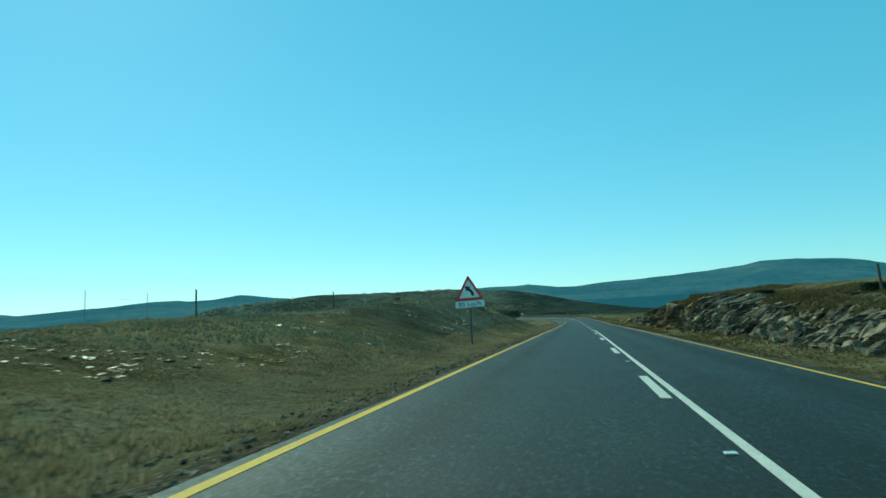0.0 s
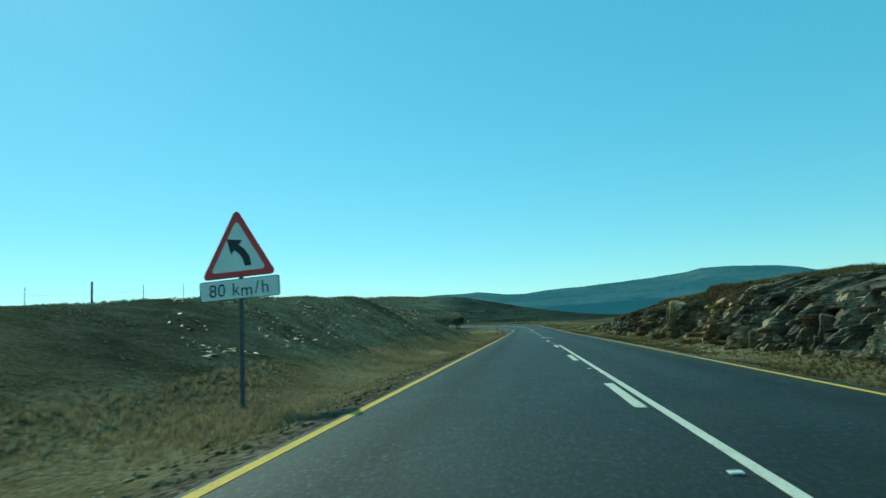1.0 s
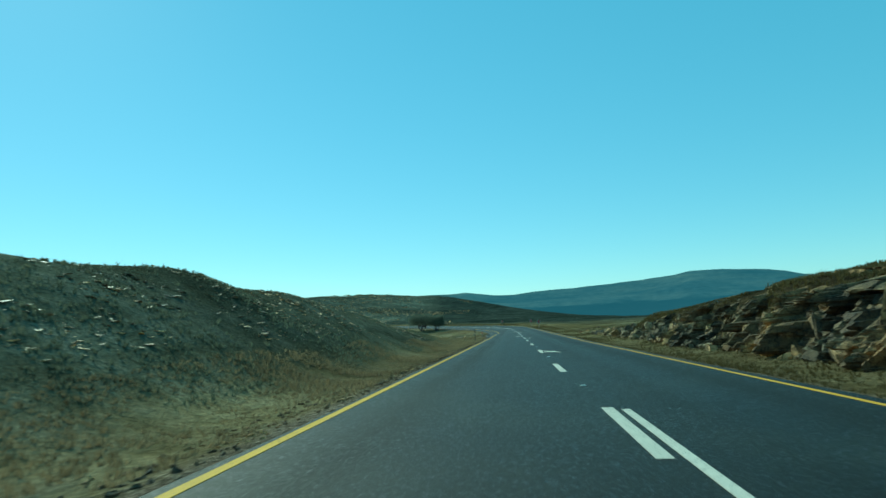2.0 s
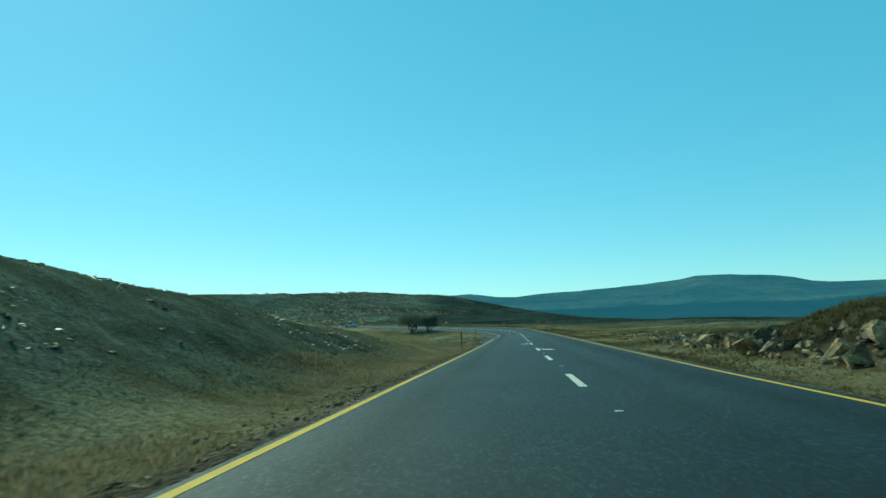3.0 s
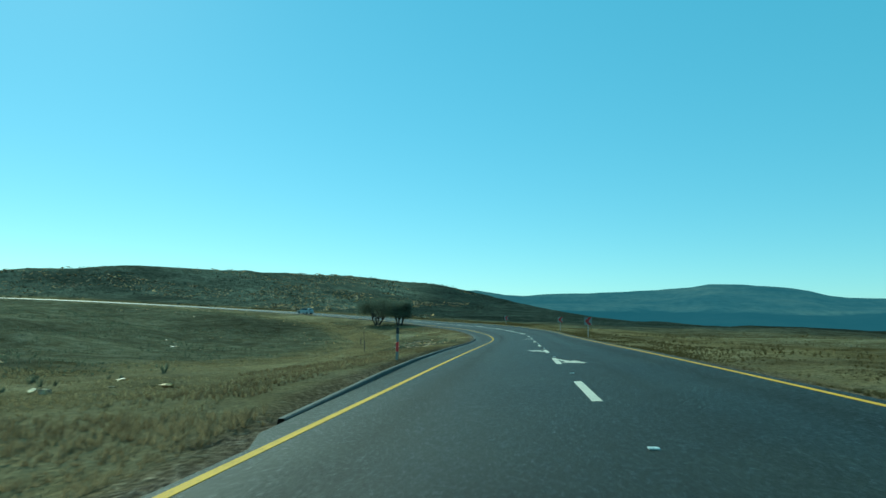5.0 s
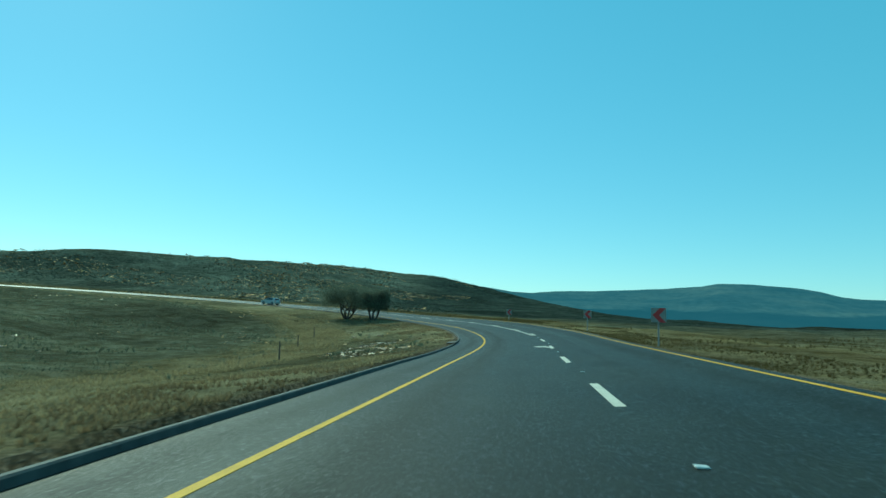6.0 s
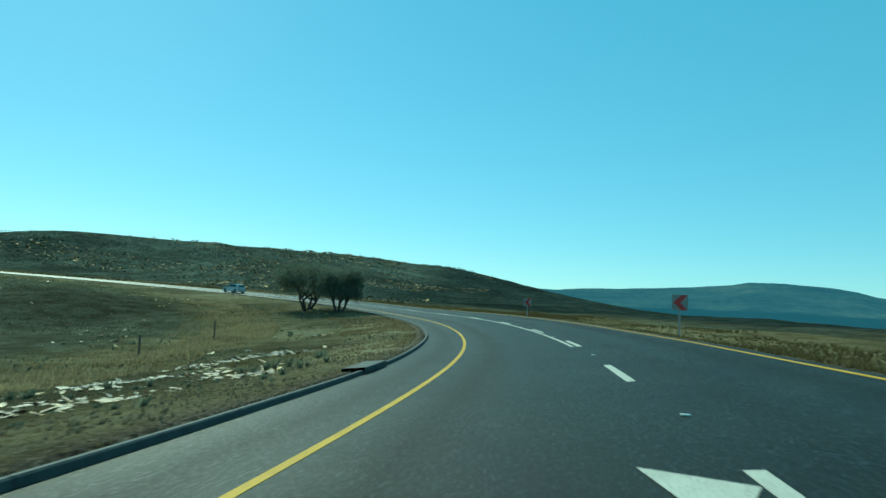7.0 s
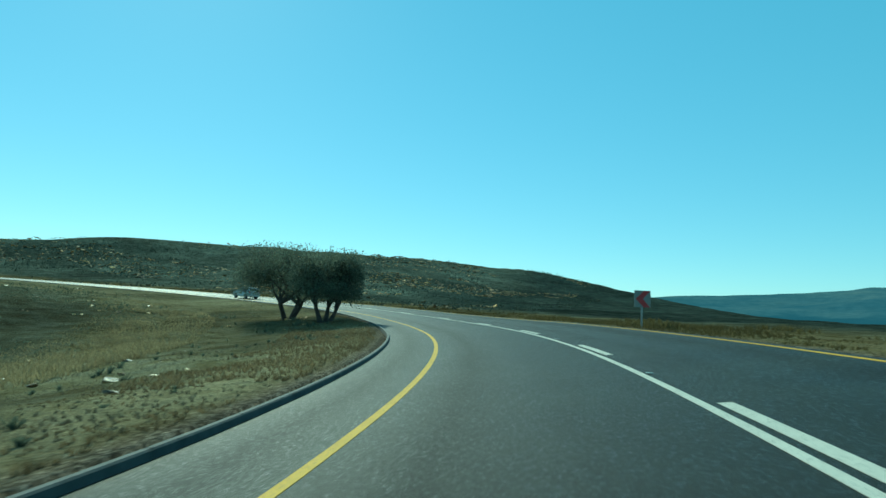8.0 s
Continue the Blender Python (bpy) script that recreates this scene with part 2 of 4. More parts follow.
HEATH = mat("hill_heath", build_leafy((0.045, 0.056, 0.043), (0.120, 0.132, 0.098), 0.3))
LEAVES = mat("thorn_tree_leaves", build_leafy((0.075, 0.088, 0.064), (0.175, 0.190, 0.136), 0.5))
SHRUB_LEAVES = mat("dark_shrub_leaves", build_leafy((0.026, 0.034, 0.018), (0.075, 0.088, 0.045), 0.35))
BARK = plain("dark_bark", (0.055, 0.045, 0.038), 0.9, 0, 0.35, 6, 0.02)
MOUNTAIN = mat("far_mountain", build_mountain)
CONCRETE = plain("kerb_concrete", (0.07, 0.067, 0.062), 0.85, 0, 0.3, 3, 0.01)
GALV = plain("galvanised_steel", (0.24, 0.245, 0.25), 0.45, 0.8, 0.15, 10)
DULL_STEEL = plain("dull_grey_steel", (0.085, 0.088, 0.09), 0.7, 0.3, 0.2, 10)
SIGN_WHITE = plain("white_sign_sheet", (0.74, 0.74, 0.70), 0.45, 0, 0.06, 4)
# white sheet of the backlit chevron signs, darkened in colour for their shade
SIGN_GREY = plain("darkened_sign_sheet", (0.20, 0.20, 0.19), 0.5, 0, 0.12, 4)
SIGN_RED = plain("red_sign_sheet", (0.48, 0.025, 0.03), 0.4, 0, 0.1, 5)
# the chevrons' red, darkened to match their panels
CHEVRON_RED = plain("dark_red_sheet", (0.30, 0.018, 0.022), 0.5, 0, 0.12, 5)
SIGN_BLACK = plain("black_sign_film", (0.015, 0.015, 0.016), 0.5, 0, 0.1, 5)
WOOD = plain("weathered_post_wood", (0.085, 0.07, 0.055), 0.9, 0, 0.35, 9, 0.01)
STUD = plain("stud_plastic", (0.58, 0.57, 0.54), 0.35, 0, 0.08, 30)
CAR_PAINT = plain("silver_car_paint", (0.40, 0.40, 0.39), 0.25, 0, 0.03, 3)
RUBBER = plain("tyre_rubber", (0.02, 0.02, 0.02), 0.8)
GLASS = plain("dark_car_glass", (0.02, 0.025, 0.03), 0.06)
LAMP_RED = plain("red_lamp_lens", (0.45, 0.02, 0.02), 0.2)


# ---- helpers for meshes ----
def mesh(name, verts, faces, material, smooth=False):
    me = bpy.data.meshes.new(name)
    verts, faces = np.asarray(verts, np.float32), np.asarray(faces, np.int32)
    me.vertices.add(len(verts))
    me.vertices.foreach_set("co", verts.ravel())
    k = faces.shape[1]
    me.loops.add(faces.size)
    me.loops.foreach_set("vertex_index", faces.ravel())
    me.polygons.add(len(faces))
    me.polygons.foreach_set("loop_start", np.arange(len(faces), dtype=np.int32) * k)
    me.polygons.foreach_set("use_smooth", np.full(len(faces), smooth))
    me.update(calc_edges=True)
    me.validate()
    if material:
        me.materials.append(material)
    return me


def part(name, bm, material, parent=None, label=""):
    me = bpy.data.meshes.new(name)
    bm.normal_update()
    bm.to_mesh(me)
    bm.free()
    me.materials.append(material)
    ob = new(name, me)
    ob.parent = parent
    return tagged(ob, label)


def box(bm, size, at=(0, 0, 0), bevel=0.0, turn=None):
    m = Matrix.Translation(at) @ (turn or Matrix()) @ Matrix.Diagonal((*size, 1))
    vs = bmesh.ops.create_cube(bm, size=1, matrix=m)["verts"]
    if bevel:
        bmesh.ops.bevel(bm, geom=list({e for v in vs for e in v.link_edges}), offset=bevel, segments=2, affect="EDGES", profile=0.5)
    return bm


def rod(bm, a, b, ra, rb=None, sides=10):
    a, b = Vector(a), Vector(b)
    turn = (b - a).to_track_quat("Z", "Y").to_matrix().to_4x4()
    bmesh.ops.create_cone(bm, cap_ends=True, segments=sides, radius1=ra, radius2=ra if rb is None else rb, depth=(b - a).length,
                          matrix=Matrix.Translation((a + b) / 2) @ turn)
    return bm


def plate(bm, outline, thick):
    """A plate in the xz plane from an outline, its front towards -y."""
    front = [bm.verts.new((x, -thick / 2, z)) for x, z in outline]
    back = [bm.verts.new((x, thick / 2, z)) for x, z in outline]
    n = len(outline)
    bm.faces.new(front)
    bm.faces.new(back[::-1])
    for i in range(n):
        bm.faces.new((front[(i + 1) % n], front[i], back[i], back[(i + 1) % n]))
    bmesh.ops.recalc_face_normals(bm, faces=bm.faces[:])
    return bm


# ---- the road's line: bends, slopes and cross fall along its length ----
KNOTS = [-50, 90, 120, 140, 160, 180, 200, 220, 240, 260, 280, 310, 350, 400, 460]
BEND = [-0.33, 0.24, -0.15, -0.10, 0.33, -0.44, 7.50, 9.44, 10.00, 10.88, 12.44, 12.49, 4.17, 0.00, 0.00]      # per km
SLOPE = [1.17, 0.75, 0.88, 1.33, 0.76, 0.87, 2.73, 3.80, 3.13, 4.86, 4.51, 4.38, 3.37, 0.71, -2.35]      # percent
FALL = [-6.35, -0.07, 4.41, 6.16, 7.24, 9.78, 11.61, 11.62, 10.89, 7.82, 7.82, 7.28, 6.85, 6.62, 6.47]      # percent, up to the right
LEFT, RIGHT, MIDDLE = -2.11, 4.82, 1.53
S = np.arange(-60.0, 620.0, 1.0)
theta = np.cumsum(np.interp(S, KNOTS, BEND) * 1e-3)
theta -= np.interp(0, S, theta)
RX, RY, RZ = np.cumsum(-np.sin(theta)), np.cumsum(np.cos(theta)), np.cumsum(np.interp(S, KNOTS, SLOPE) * 1e-2)
RX, RY, RZ = RX - np.interp(0, S, RX), RY - np.interp(0, S, RY), RZ - np.interp(0, S, RZ)
RF = np.interp(S, KNOTS, FALL) * 1e-2


def on_road(s, o, up=0.0):
    """Places at s metres along the road, o metres right of its line."""
    s, o = np.broadcast_arrays(np.asarray(s, float), np.asarray(o, float))
    t = np.interp(s, S, theta)
    return np.stack([np.interp(s, S, RX) + o * np.cos(t), np.interp(s, S, RY) + o * np.sin(t), np.interp(s, S, RZ) + o * np.interp(s, S, RF) + up], -1)


def heading(s):
    return float(np.degrees(np.interp(s, S, theta)))


def kerb_line(s):
    """How far left the kerb stands."""
    return np.interp(s, [132, 140, 150, 162, 175, 190, 205, 214, 600], [-2.5, -2.9, -3.4, -3.75, -4.05, -4.15, -3.95, -3.8, -3.8])


def left_edge(s):
    return np.where(np.asarray(s) < 134, LEFT - 0.16, kerb_line(np.maximum(s, 134.0)) + 0.02)


RIGHT_EDGE = RIGHT + 0.24


# ---- the lie of the land ----
rng = np.random.default_rng(7)
TABLE = rng.random((8, 256, 256))


def vnoise(x, y, seed=0):
    i, j = np.floor(x).astype(int), np.floor(y).astype(int)
    u, v = x - i, y - j
    u, v = u * u * (3 - 2 * u), v * v * (3 - 2 * v)
    t = TABLE[seed % 8]
    i, j, i2, j2 = i % 256, j % 256, (i + 1) % 256, (j + 1) % 256
    return (t[i, j] * (1 - u) + t[i2, j] * u) * (1 - v) + (t[i, j2] * (1 - u) + t[i2, j2] * u) * v


def fbm(x, y, size, octaves=4, seed=0):
    total, weight = 0.0, 1.0
    for k in range(octaves):
        total = total + weight * (vnoise(x / size + 31.7 * k, y / size - 17.3 * k, seed + k) - 0.5)
        size, weight = size / 2, weight / 2
    return total


def smooth(a, b, v):
    t = np.clip((np.asarray(v, float) - a) / (b - a), 0, 1)
    return t * t * (3 - 2 * t)


CREST_X = [-1400, -700, -330, -250, -190, -150, -115, -85, -60, -40, -20, 0, 15, 35, 60, 90, 130, 200, 400]
CREST_Y = [378, 358, 334, 328, 323, 349, 381, 431, 451, 446, 445, 431, 416, 414, 414, 420, 425, 420, 400]
CREST_Z = [-39.0, -20.3, -2.8, 10.5, 20.2, 25.2, 26.6, 29.3, 28.2, 26.5, 22.0, 16.4, 13.3, 9.8, 6.1, -0.2, -3.9, -14.3, -32.9]
MOUND_S = [-60, 0, 30, 45, 54, 64, 72, 84, 95, 105, 118, 130, 145]
MOUND_H = [0.51, 1.17, 1.82, 2.49, 3.22, 3.83, 3.87, 3.75, 3.2, 2.5, 1.85, 1.2, 0.5]
CUT_S = [-60, 10, 24, 38, 47, 56, 63, 75, 94, 106, 118]
CUT_H = [1.13, 1.35, 1.62, 2.08, 2.55, 2.85, 2.5, 2.7, 1.65, 0.5, 0.0]


def nearest(x, y):
    """Along and across the road, and a level spread from all of the road, for places x, y."""
    step = slice(0, None, 2)
    px, py, pz, ps = RX[step], RY[step], RZ[step], S[step]
    s, o, spread = np.empty_like(x), np.empty_like(x), np.empty_like(x)
    for k in range(0, len(x), 20000):
        q = slice(k, k + 20000)
        d2 = (x[q, None] - px) ** 2 + (y[q, None] - py) ** 2
        n = d2.argmin(1)
        t = theta[step][n]
        dx, dy = x[q] - px[n], y[q] - py[n]
        s[q] = ps[n] + np.clip(-dx * np.sin(t) + dy * np.cos(t), -1, 1)
        o[q] = np.sign(dx * np.cos(t) + dy * np.sin(t)) * np.sqrt(d2.min(1))
        w = (d2 + 30) ** -1.5
        spread[q] = (w * pz).sum(1) / w.sum(1)
    return s, o, spread


def land(x, y, cell=0.8):
    """Height of the ground and what covers it."""
    x, y = np.asarray(x, float).ravel(), np.asarray(y, float).ravel()
    s, o, spread = nearest(x, y)
    cell = np.broadcast_to(cell, x.shape)
    lo, hi = left_edge(s), np.full_like(s, RIGHT_EDGE)
    inner = smooth(128, 150, s)                     # inside the bend the ground falls on with the road's tilt
    level = np.interp(s, S, RZ) + np.interp(s, S, RF) * np.clip(o, lo - 1 - 13 * inner * (1 - 0.6 * smooth(255, 300, s)), hi + 1)
    l, r = np.maximum(lo - o, 0), np.maximum(o - hi, 0)
    away = np.maximum(l, r)
    base = level + (spread - level) * smooth(10 + 6 * inner, 60, away)
    rough = fbm(x, y, 6, 4, 1) * 0.35 * smooth(1.0, 6, away) + fbm(x, y, 28, 4, 3) * 1.6 * smooth(6, 40, away)
    # left: verge and stony mound first, then the kerbed verge and hollow inside the bend
    early = 1 - smooth(128, 142, s)
    mound = np.interp(s, MOUND_S, MOUND_H)
    left = early * (-0.22 * smooth(0, 1.6, l) * (1 - smooth(2.2, 5, l)) - 0.06 + mound * (smooth(2.2, 11, l) * 1.02 - 0.13 * smooth(11.5, 18, l) - 0.25 * smooth(28, 80, l)) - 1.9 * smooth(24, 58, l) - 1.1 * smooth(13, 27, l) * (1 - smooth(34, 50, s))) \
        + (1 - early) * (0.09 - 0.2 * smooth(1.5, 6, l) - 1.6 * smooth(16, 55, l))
    # right: verge, rock cutting, then open veld falling into the valley
    cut = np.interp(s, CUT_S, CUT_H) * (1 + 0.25 * fbm(x, y, 7, 3, 5))
    right = -0.06 - 0.16 * smooth(0, 1.5, r) * (1 - smooth(2.0, 3.6, r)) + cut * (0.86 * smooth(3.4, 5.4, r) + 0.2 * smooth(5, 13, r) - 0.5 * smooth(25, 90, r)) \
        - 0.014 * np.minimum(r, 70) * smooth(95, 125, s) - 42 * smooth(70, 420, r)
    z = base + rough + np.where(o < 0, left, right)
    # the hill outside the bend
    cy, cz = np.interp(x, CREST_X, CREST_Y), np.interp(x, CREST_X, CREST_Z)
    pts = np.stack([np.interp(np.arange(-1400, 401, 5.0), CREST_X, v) for v in (CREST_X, CREST_Y, CREST_Z)])
    dc, zc = np.empty_like(x), np.empty_like(x)
    for k in range(0, len(x), 20000):
        q = slice(k, k + 20000)
        d2 = (x[q, None] - pts[0]) ** 2 + (y[q, None] - pts[1]) ** 2
        w = (d2 + 40) ** -2
        dc[q], zc[q] = np.sqrt(d2.min(1)), (w * pts[2]).sum(1) / w.sum(1)
    u = r / (r + dc + 1e-6)
    hill = level - 0.1 + (zc - level) * u ** 1.35 + rough * (0.12 + 0.88 * (1 - u)) + fbm(x, y, 60, 3, 2) * 1.6 * u * (1 - u) * 2
    behind = smooth(0, 30, y - cy)
    hill = hill * (1 - behind) + (cz - 0.1 * np.maximum(y - cy, 0)) * behind
    outer = smooth(198, 240, s) * (o > 0)
    z = z * (1 - outer) + np.maximum(hill, -60) * outer
    far = smooth(600, 1200, np.hypot(x, y - 200))
    z = z * (1 - far) - 45 * far
    # below the road's bed
    margin = 0.1 + 0.5 * smooth(129, 135, s) * (1 - 0.6 * smooth(176, 190, s))
    bed = (o > lo - margin - 0.5 * np.maximum(cell - 1, 0)) & (o < hi + 0.1 + 0.5 * np.maximum(cell - 1, 0))
    z = np.where(bed, np.minimum(z, level - 0.12 - 0.12 * np.maximum(cell - 1, 0)), z)
    # cover
    gravel = np.clip(1.0 - smooth(0.2, 1.4, away), 0, 1)
    gold = 0.7 * smooth(0.4, 1.3, l) * (1 - smooth(3.0, 5.5, l)) * (o < 0) + 0.45 * smooth(0.8, 2, r) * (1 - smooth(4, 9, r)) * (o > 0) * (1 - outer)
    belt = smooth(10.5, 13.5, l + 3 * fbm(x, y, 14, 2, 4)) * (1 - smooth(16.5, 20, l + 5 * fbm(x, y, 18, 2, 4)))
    turf = smooth(176, 188, s) * (1 - smooth(262, 285, s))
    gold = gold + (o < 0) * (1 - early) * smooth(0.5, 2, l) * (1 - smooth(14.5, 19.5, l + 5 * fbm(x, y, 18, 2, 4))) * (0.75 - 0.5 * turf * (1 - belt)) + (o > 0) * (s > 112) * (1 - outer) * 0.15 * (1 - smooth(30, 70, r))
    field = smooth(13, 19, l) * (1 - smooth(60, 90, s))
    gold = gold + (o < 0) * early * field * 0.5
    stony = smooth(24, 44, s)
    gold = gold + (o < 0) * early * smooth(2, 4, l) * (1 - stony) * 0.35
    scrub = (o < 0) * early * smooth(2.8, 5.0, l) * 0.8 * (1 - field) * stony * (1 - smooth(104, 122, s) * (1 - smooth(18, 30, l))) + outer * smooth(3, 12, r) * (0.98 - 0.4 * smooth(0.06, 0.24, fbm(x, y, 34, 4, 6))) + (o < 0) * (1 - early) * (smooth(15, 21, l + 5 * fbm(x, y, 18, 2, 4)) * 0.62 + 0.3 * turf * smooth(3, 5.5, l) * (1 - belt) * (1 - smooth(12, 16, l))) + (o > 0) * (1 - outer) * (0.4 * smooth(7, 20, r) + 0.45 * smooth(30, 60, r))
    scrub = np.maximum(np.maximum(scrub, far), 0.95 * (o > 0) * smooth(228, 268, y - 0.25 * np.maximum(x, 0)) * smooth(5, 14, r))
    rocky = (o > 0) * smooth(0.2, 1.0, np.interp(s, CUT_S, CUT_H)) * smooth(3.0, 3.6, r) * (1 - smooth(5.6, 7.5, r))
    # dark heath on the hill's right flank, its shade put into the colour
    dark_flank = 0.85 * outer * smooth(9, 24, r + 8 * fbm(x, y, 16, 3, 1)) * smooth(-62, -22, x + 40 * fbm(x, y, 40, 3, 6))
    return z, np.stack([gravel, np.clip(gold, 0, 1), np.clip(scrub, 0, 1), rocky, dark_flank], -1)


def ground_at(x, y):
    return land(np.atleast_1d(x), np.atleast_1d(y))[0]


def spaced(a, b, step, near, far, grow):
    """Lines at even steps from a to b that widen outwards to near and far."""
    mid, out = np.arange(a, b + step / 2, step), [[], []]
    for side, (edge, end) in enumerate(((a, near), (b, far))):
        d, w = 0.0, step
        while d < abs(end - edge):
            w *= grow
            d += w
            out[side].append(edge + math.copysign(d, end - edge))
    return np.array(out[0][::-1] + list(mid) + out[1])


gx, gy = spaced(-46, 34, 0.8, -4600, 4600, 1.045), spaced(-6, 290, 0.8, -4400, 4600, 1.05)
gx = np.array(sorted([v for v in gx if not (-4.9 < v < -2.2 or 4.7 < v < 6.2)] + [-4.75, -4.6, -4.48, -4.36, -4.24, -4.12, -4.0, -3.86, -3.6, -3.0, -2.6, -2.46, -2.3, 4.9, 5.05, 5.17, 5.25, 5.6, 6.0]))
X, Y = np.meshgrid(gx, gy, indexing="ij")
# the sheet's lines follow the road while it runs nearly straight
along = np.minimum(np.interp(Y, RY[:305], S[:305]), 244)
follow = 1 - smooth(30, 70, np.abs(X))
X = X * (1 + (1 / np.cos(np.interp(along, S, theta)) - 1) * follow) + np.interp(along, S, RX) * follow
CELL = np.maximum(np.gradient(gx)[:, None], np.gradient(gy)[None, :]).ravel()
Z, COVER = land(X, Y, CELL)
index = np.arange(X.size).reshape(X.shape)
quads = np.stack([index[:-1, :-1], index[1:, :-1], index[1:, 1:], index[:-1, 1:]], -1).reshape(-1, 4)
ground_mesh = mesh("ground", np.stack([X.ravel(), Y.ravel(), Z], -1), quads, GROUND, True)
ground_mesh.color_attributes.new("cover", "FLOAT_COLOR", "POINT").data.foreach_set("color", COVER[:, :4].astype(np.float32).ravel())
ground_mesh.attributes.new("dark_flank", "FLOAT", "POINT").data.foreach_set("value", COVER[:, 4].astype(np.float32))
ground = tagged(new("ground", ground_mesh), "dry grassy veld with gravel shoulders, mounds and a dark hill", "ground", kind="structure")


# ---- road and its markings ----
def strip(name, s, offsets, up, material, smooth_shade=True):
    """A band along the road; each offset is a number or a row as long as s."""
    cols = [on_road(s, o, u) for o, u in zip(offsets, up)]
    n, k = len(s), len(cols)
    verts = np.stack(cols, 1).reshape(-1, 3)
    i = np.arange(n * k).reshape(n, k)
    faces = np.stack([i[:-1, :-1], i[:-1, 1:], i[1:, 1:], i[1:, :-1]], -1).reshape(-1, 4)
    return mesh(name, verts, faces, material, smooth_shade)


rs = np.arange(-58.0, 600.0, 1.0)
le = left_edge(rs)
road_cols = [le - 0.25, le, le * 0.5 - 0.6, np.full_like(rs, 0.0), np.full_like(rs, 2.6), np.full_like(rs, 4.4), np.full_like(rs, RIGHT_EDGE), np.full_like(rs, RIGHT_EDGE + 0.3)]
rag = 0.10 * fbm(rs, rs * 0, 3, 4, 2)
road_cols[0], road_cols[1] = road_cols[0] + rag, road_cols[1] + np.where(rs < 132, rag, 0)
road_cols[6] = road_cols[6] + 0.10 * fbm(rs, rs * 0 + 50, 3, 4, 4)
road_mesh = strip("road", rs, road_cols, [-0.5, 0, 0, 0, 0, 0, 0, -0.5], ASPHALT, False)
across = np.stack([np.where(c < MIDDLE, c - (LEFT + MIDDLE) / 2, c - (RIGHT + MIDDLE) / 2) for c in road_cols], 1)
road_mesh.attributes.new("across", "FLOAT", "POINT").data.foreach_set("value", across.astype(np.float32).ravel())
road = tagged(new("road", road_mesh), "two lane asphalt road bending left uphill", "road", kind="structure")


def line(name, s0, s1, o, width, material, label, up=0.005):
    s = np.arange(s0, s1 + 0.01, 1.0 if s1 - s0 > 6 else (s1 - s0) / 4)
    ob = new(name, strip(name, s, [o - width / 2, o - width / 2, o + width / 2, o + width / 2], [0.0, up, up, 0.0], material, False))
    ob.parent = road
    return tagged(ob, label)


line("edge_line", -50, 590, LEFT, 0.12, YELLOW_PAINT, "worn yellow edge line")
line("edge_line", -50, 590, RIGHT, 0.09, YELLOW_PAINT, "worn yellow edge line")
line("solid_line", -50, 58.5, MIDDLE + 0.25, 0.105, WHITE_PAINT, "solid white no-overtaking line")
line("solid_line", 201.3, 590, MIDDLE - 0.07, 0.105, WHITE_PAINT, "solid white no-overtaking line")
# starts of the dashes; the painted spacing is a little uneven
DASHES = [-21.9, -10.8, 0.3, 11.4, 22.2, 33.5, 44.1, 54.9, 64.9, 75.9, 87.0, 96.9, 106.2, 117.0, 126.2, 136.3, 145.2, 153.0, 161.7, 171.4, 181.9, 191.3, 201.2, 211.1, 221.0]
DASHES += [221.0 + 9.9 * k for k in range(1, 25)]
for k, d0 in enumerate(DASHES):
    line("dash", d0, d0 + 3.3, MIDDLE + (0.04 if d0 < 58 else 0.16 if d0 > 200 else 0.0), 0.15, WHITE_PAINT, "white centre line dash")


def merge_arrow(s, side):
    """Return-to-lane arrow that leaves the centre line; side -1 points ahead to the left, 1 back to the right."""
    run = 1 if side < 0 else -1
    a = s if side < 0 else s + 3.4
    shape = [(0.6, 0.05), (2.15, 0.38), (1.9, 0.52), (3.45, 0.78), (2.85, 0.09), (2.55, 0.22), (1.0, 0.05)]
    bm = bmesh.new()
    vs = [bm.verts.new(on_road(a + run * u, MIDDLE + side * v, 0.006)) for u, v in shape]
    bm.faces.new(vs)
    bmesh.ops.triangulate(bm, faces=bm.faces[:])
    bmesh.ops.recalc_face_normals(bm, faces=bm.faces[:])
    if bm.faces[:][0].normal.z < 0:
        bmesh.ops.reverse_faces(bm, faces=bm.faces[:])
    return part("merge_arrow", bm, WHITE_PAINT, road, "white return-to-lane arrow")


for s0, side in ((75.9, 1), (106.2, 1), (117.0, -1), (145.2, 1), (153.0, -1), (181.9, -1)):
    merge_arrow(s0, side)


# ---- far mountains ----
AZ = [-100, -70, -60, -46.4, -45.4, -41, -38.6, -36.1, -34.2, -33.4, -31.4, -29.3, -27.2, -24.8, -15, -6, -4, -1.5, 0.2, 2, 4, 6.5, 11, 13.7, 14.3, 15, 17.5, 19, 21, 22, 23.3, 24.5, 26.8, 36, 45, 60, 90]
EL = [1.6, 2.0, 2.3, 2.7, 2.54, 2.97, 3.12, 3.42, 3.46, 3.34, 3.47, 3.79, 3.57, 3.34, 3.3, 3.6, 3.72, 3.33, 3.28, 3.4, 3.5, 3.6, 3.75, 3.98, 4.1, 4.22, 4.17, 4.05, 3.78, 3.62, 3.25, 3.12, 3.05, 2.9, 2.6, 2.0, 1.5]
az = np.arange(-100, 90.01, 0.25)
rr = np.concatenate([np.linspace(1500, 3700, 38), [3800, 3950, 4150, 4300]])
A, Rr = np.meshgrid(np.radians(az), rr, indexing="ij")
mx, my = np.sin(A) * Rr, np.cos(A) * Rr
crest = np.tan(np.radians(np.interp(np.degrees(A), AZ, EL))) * 3700 + fbm(mx, my, 160, 3, 2) * 4
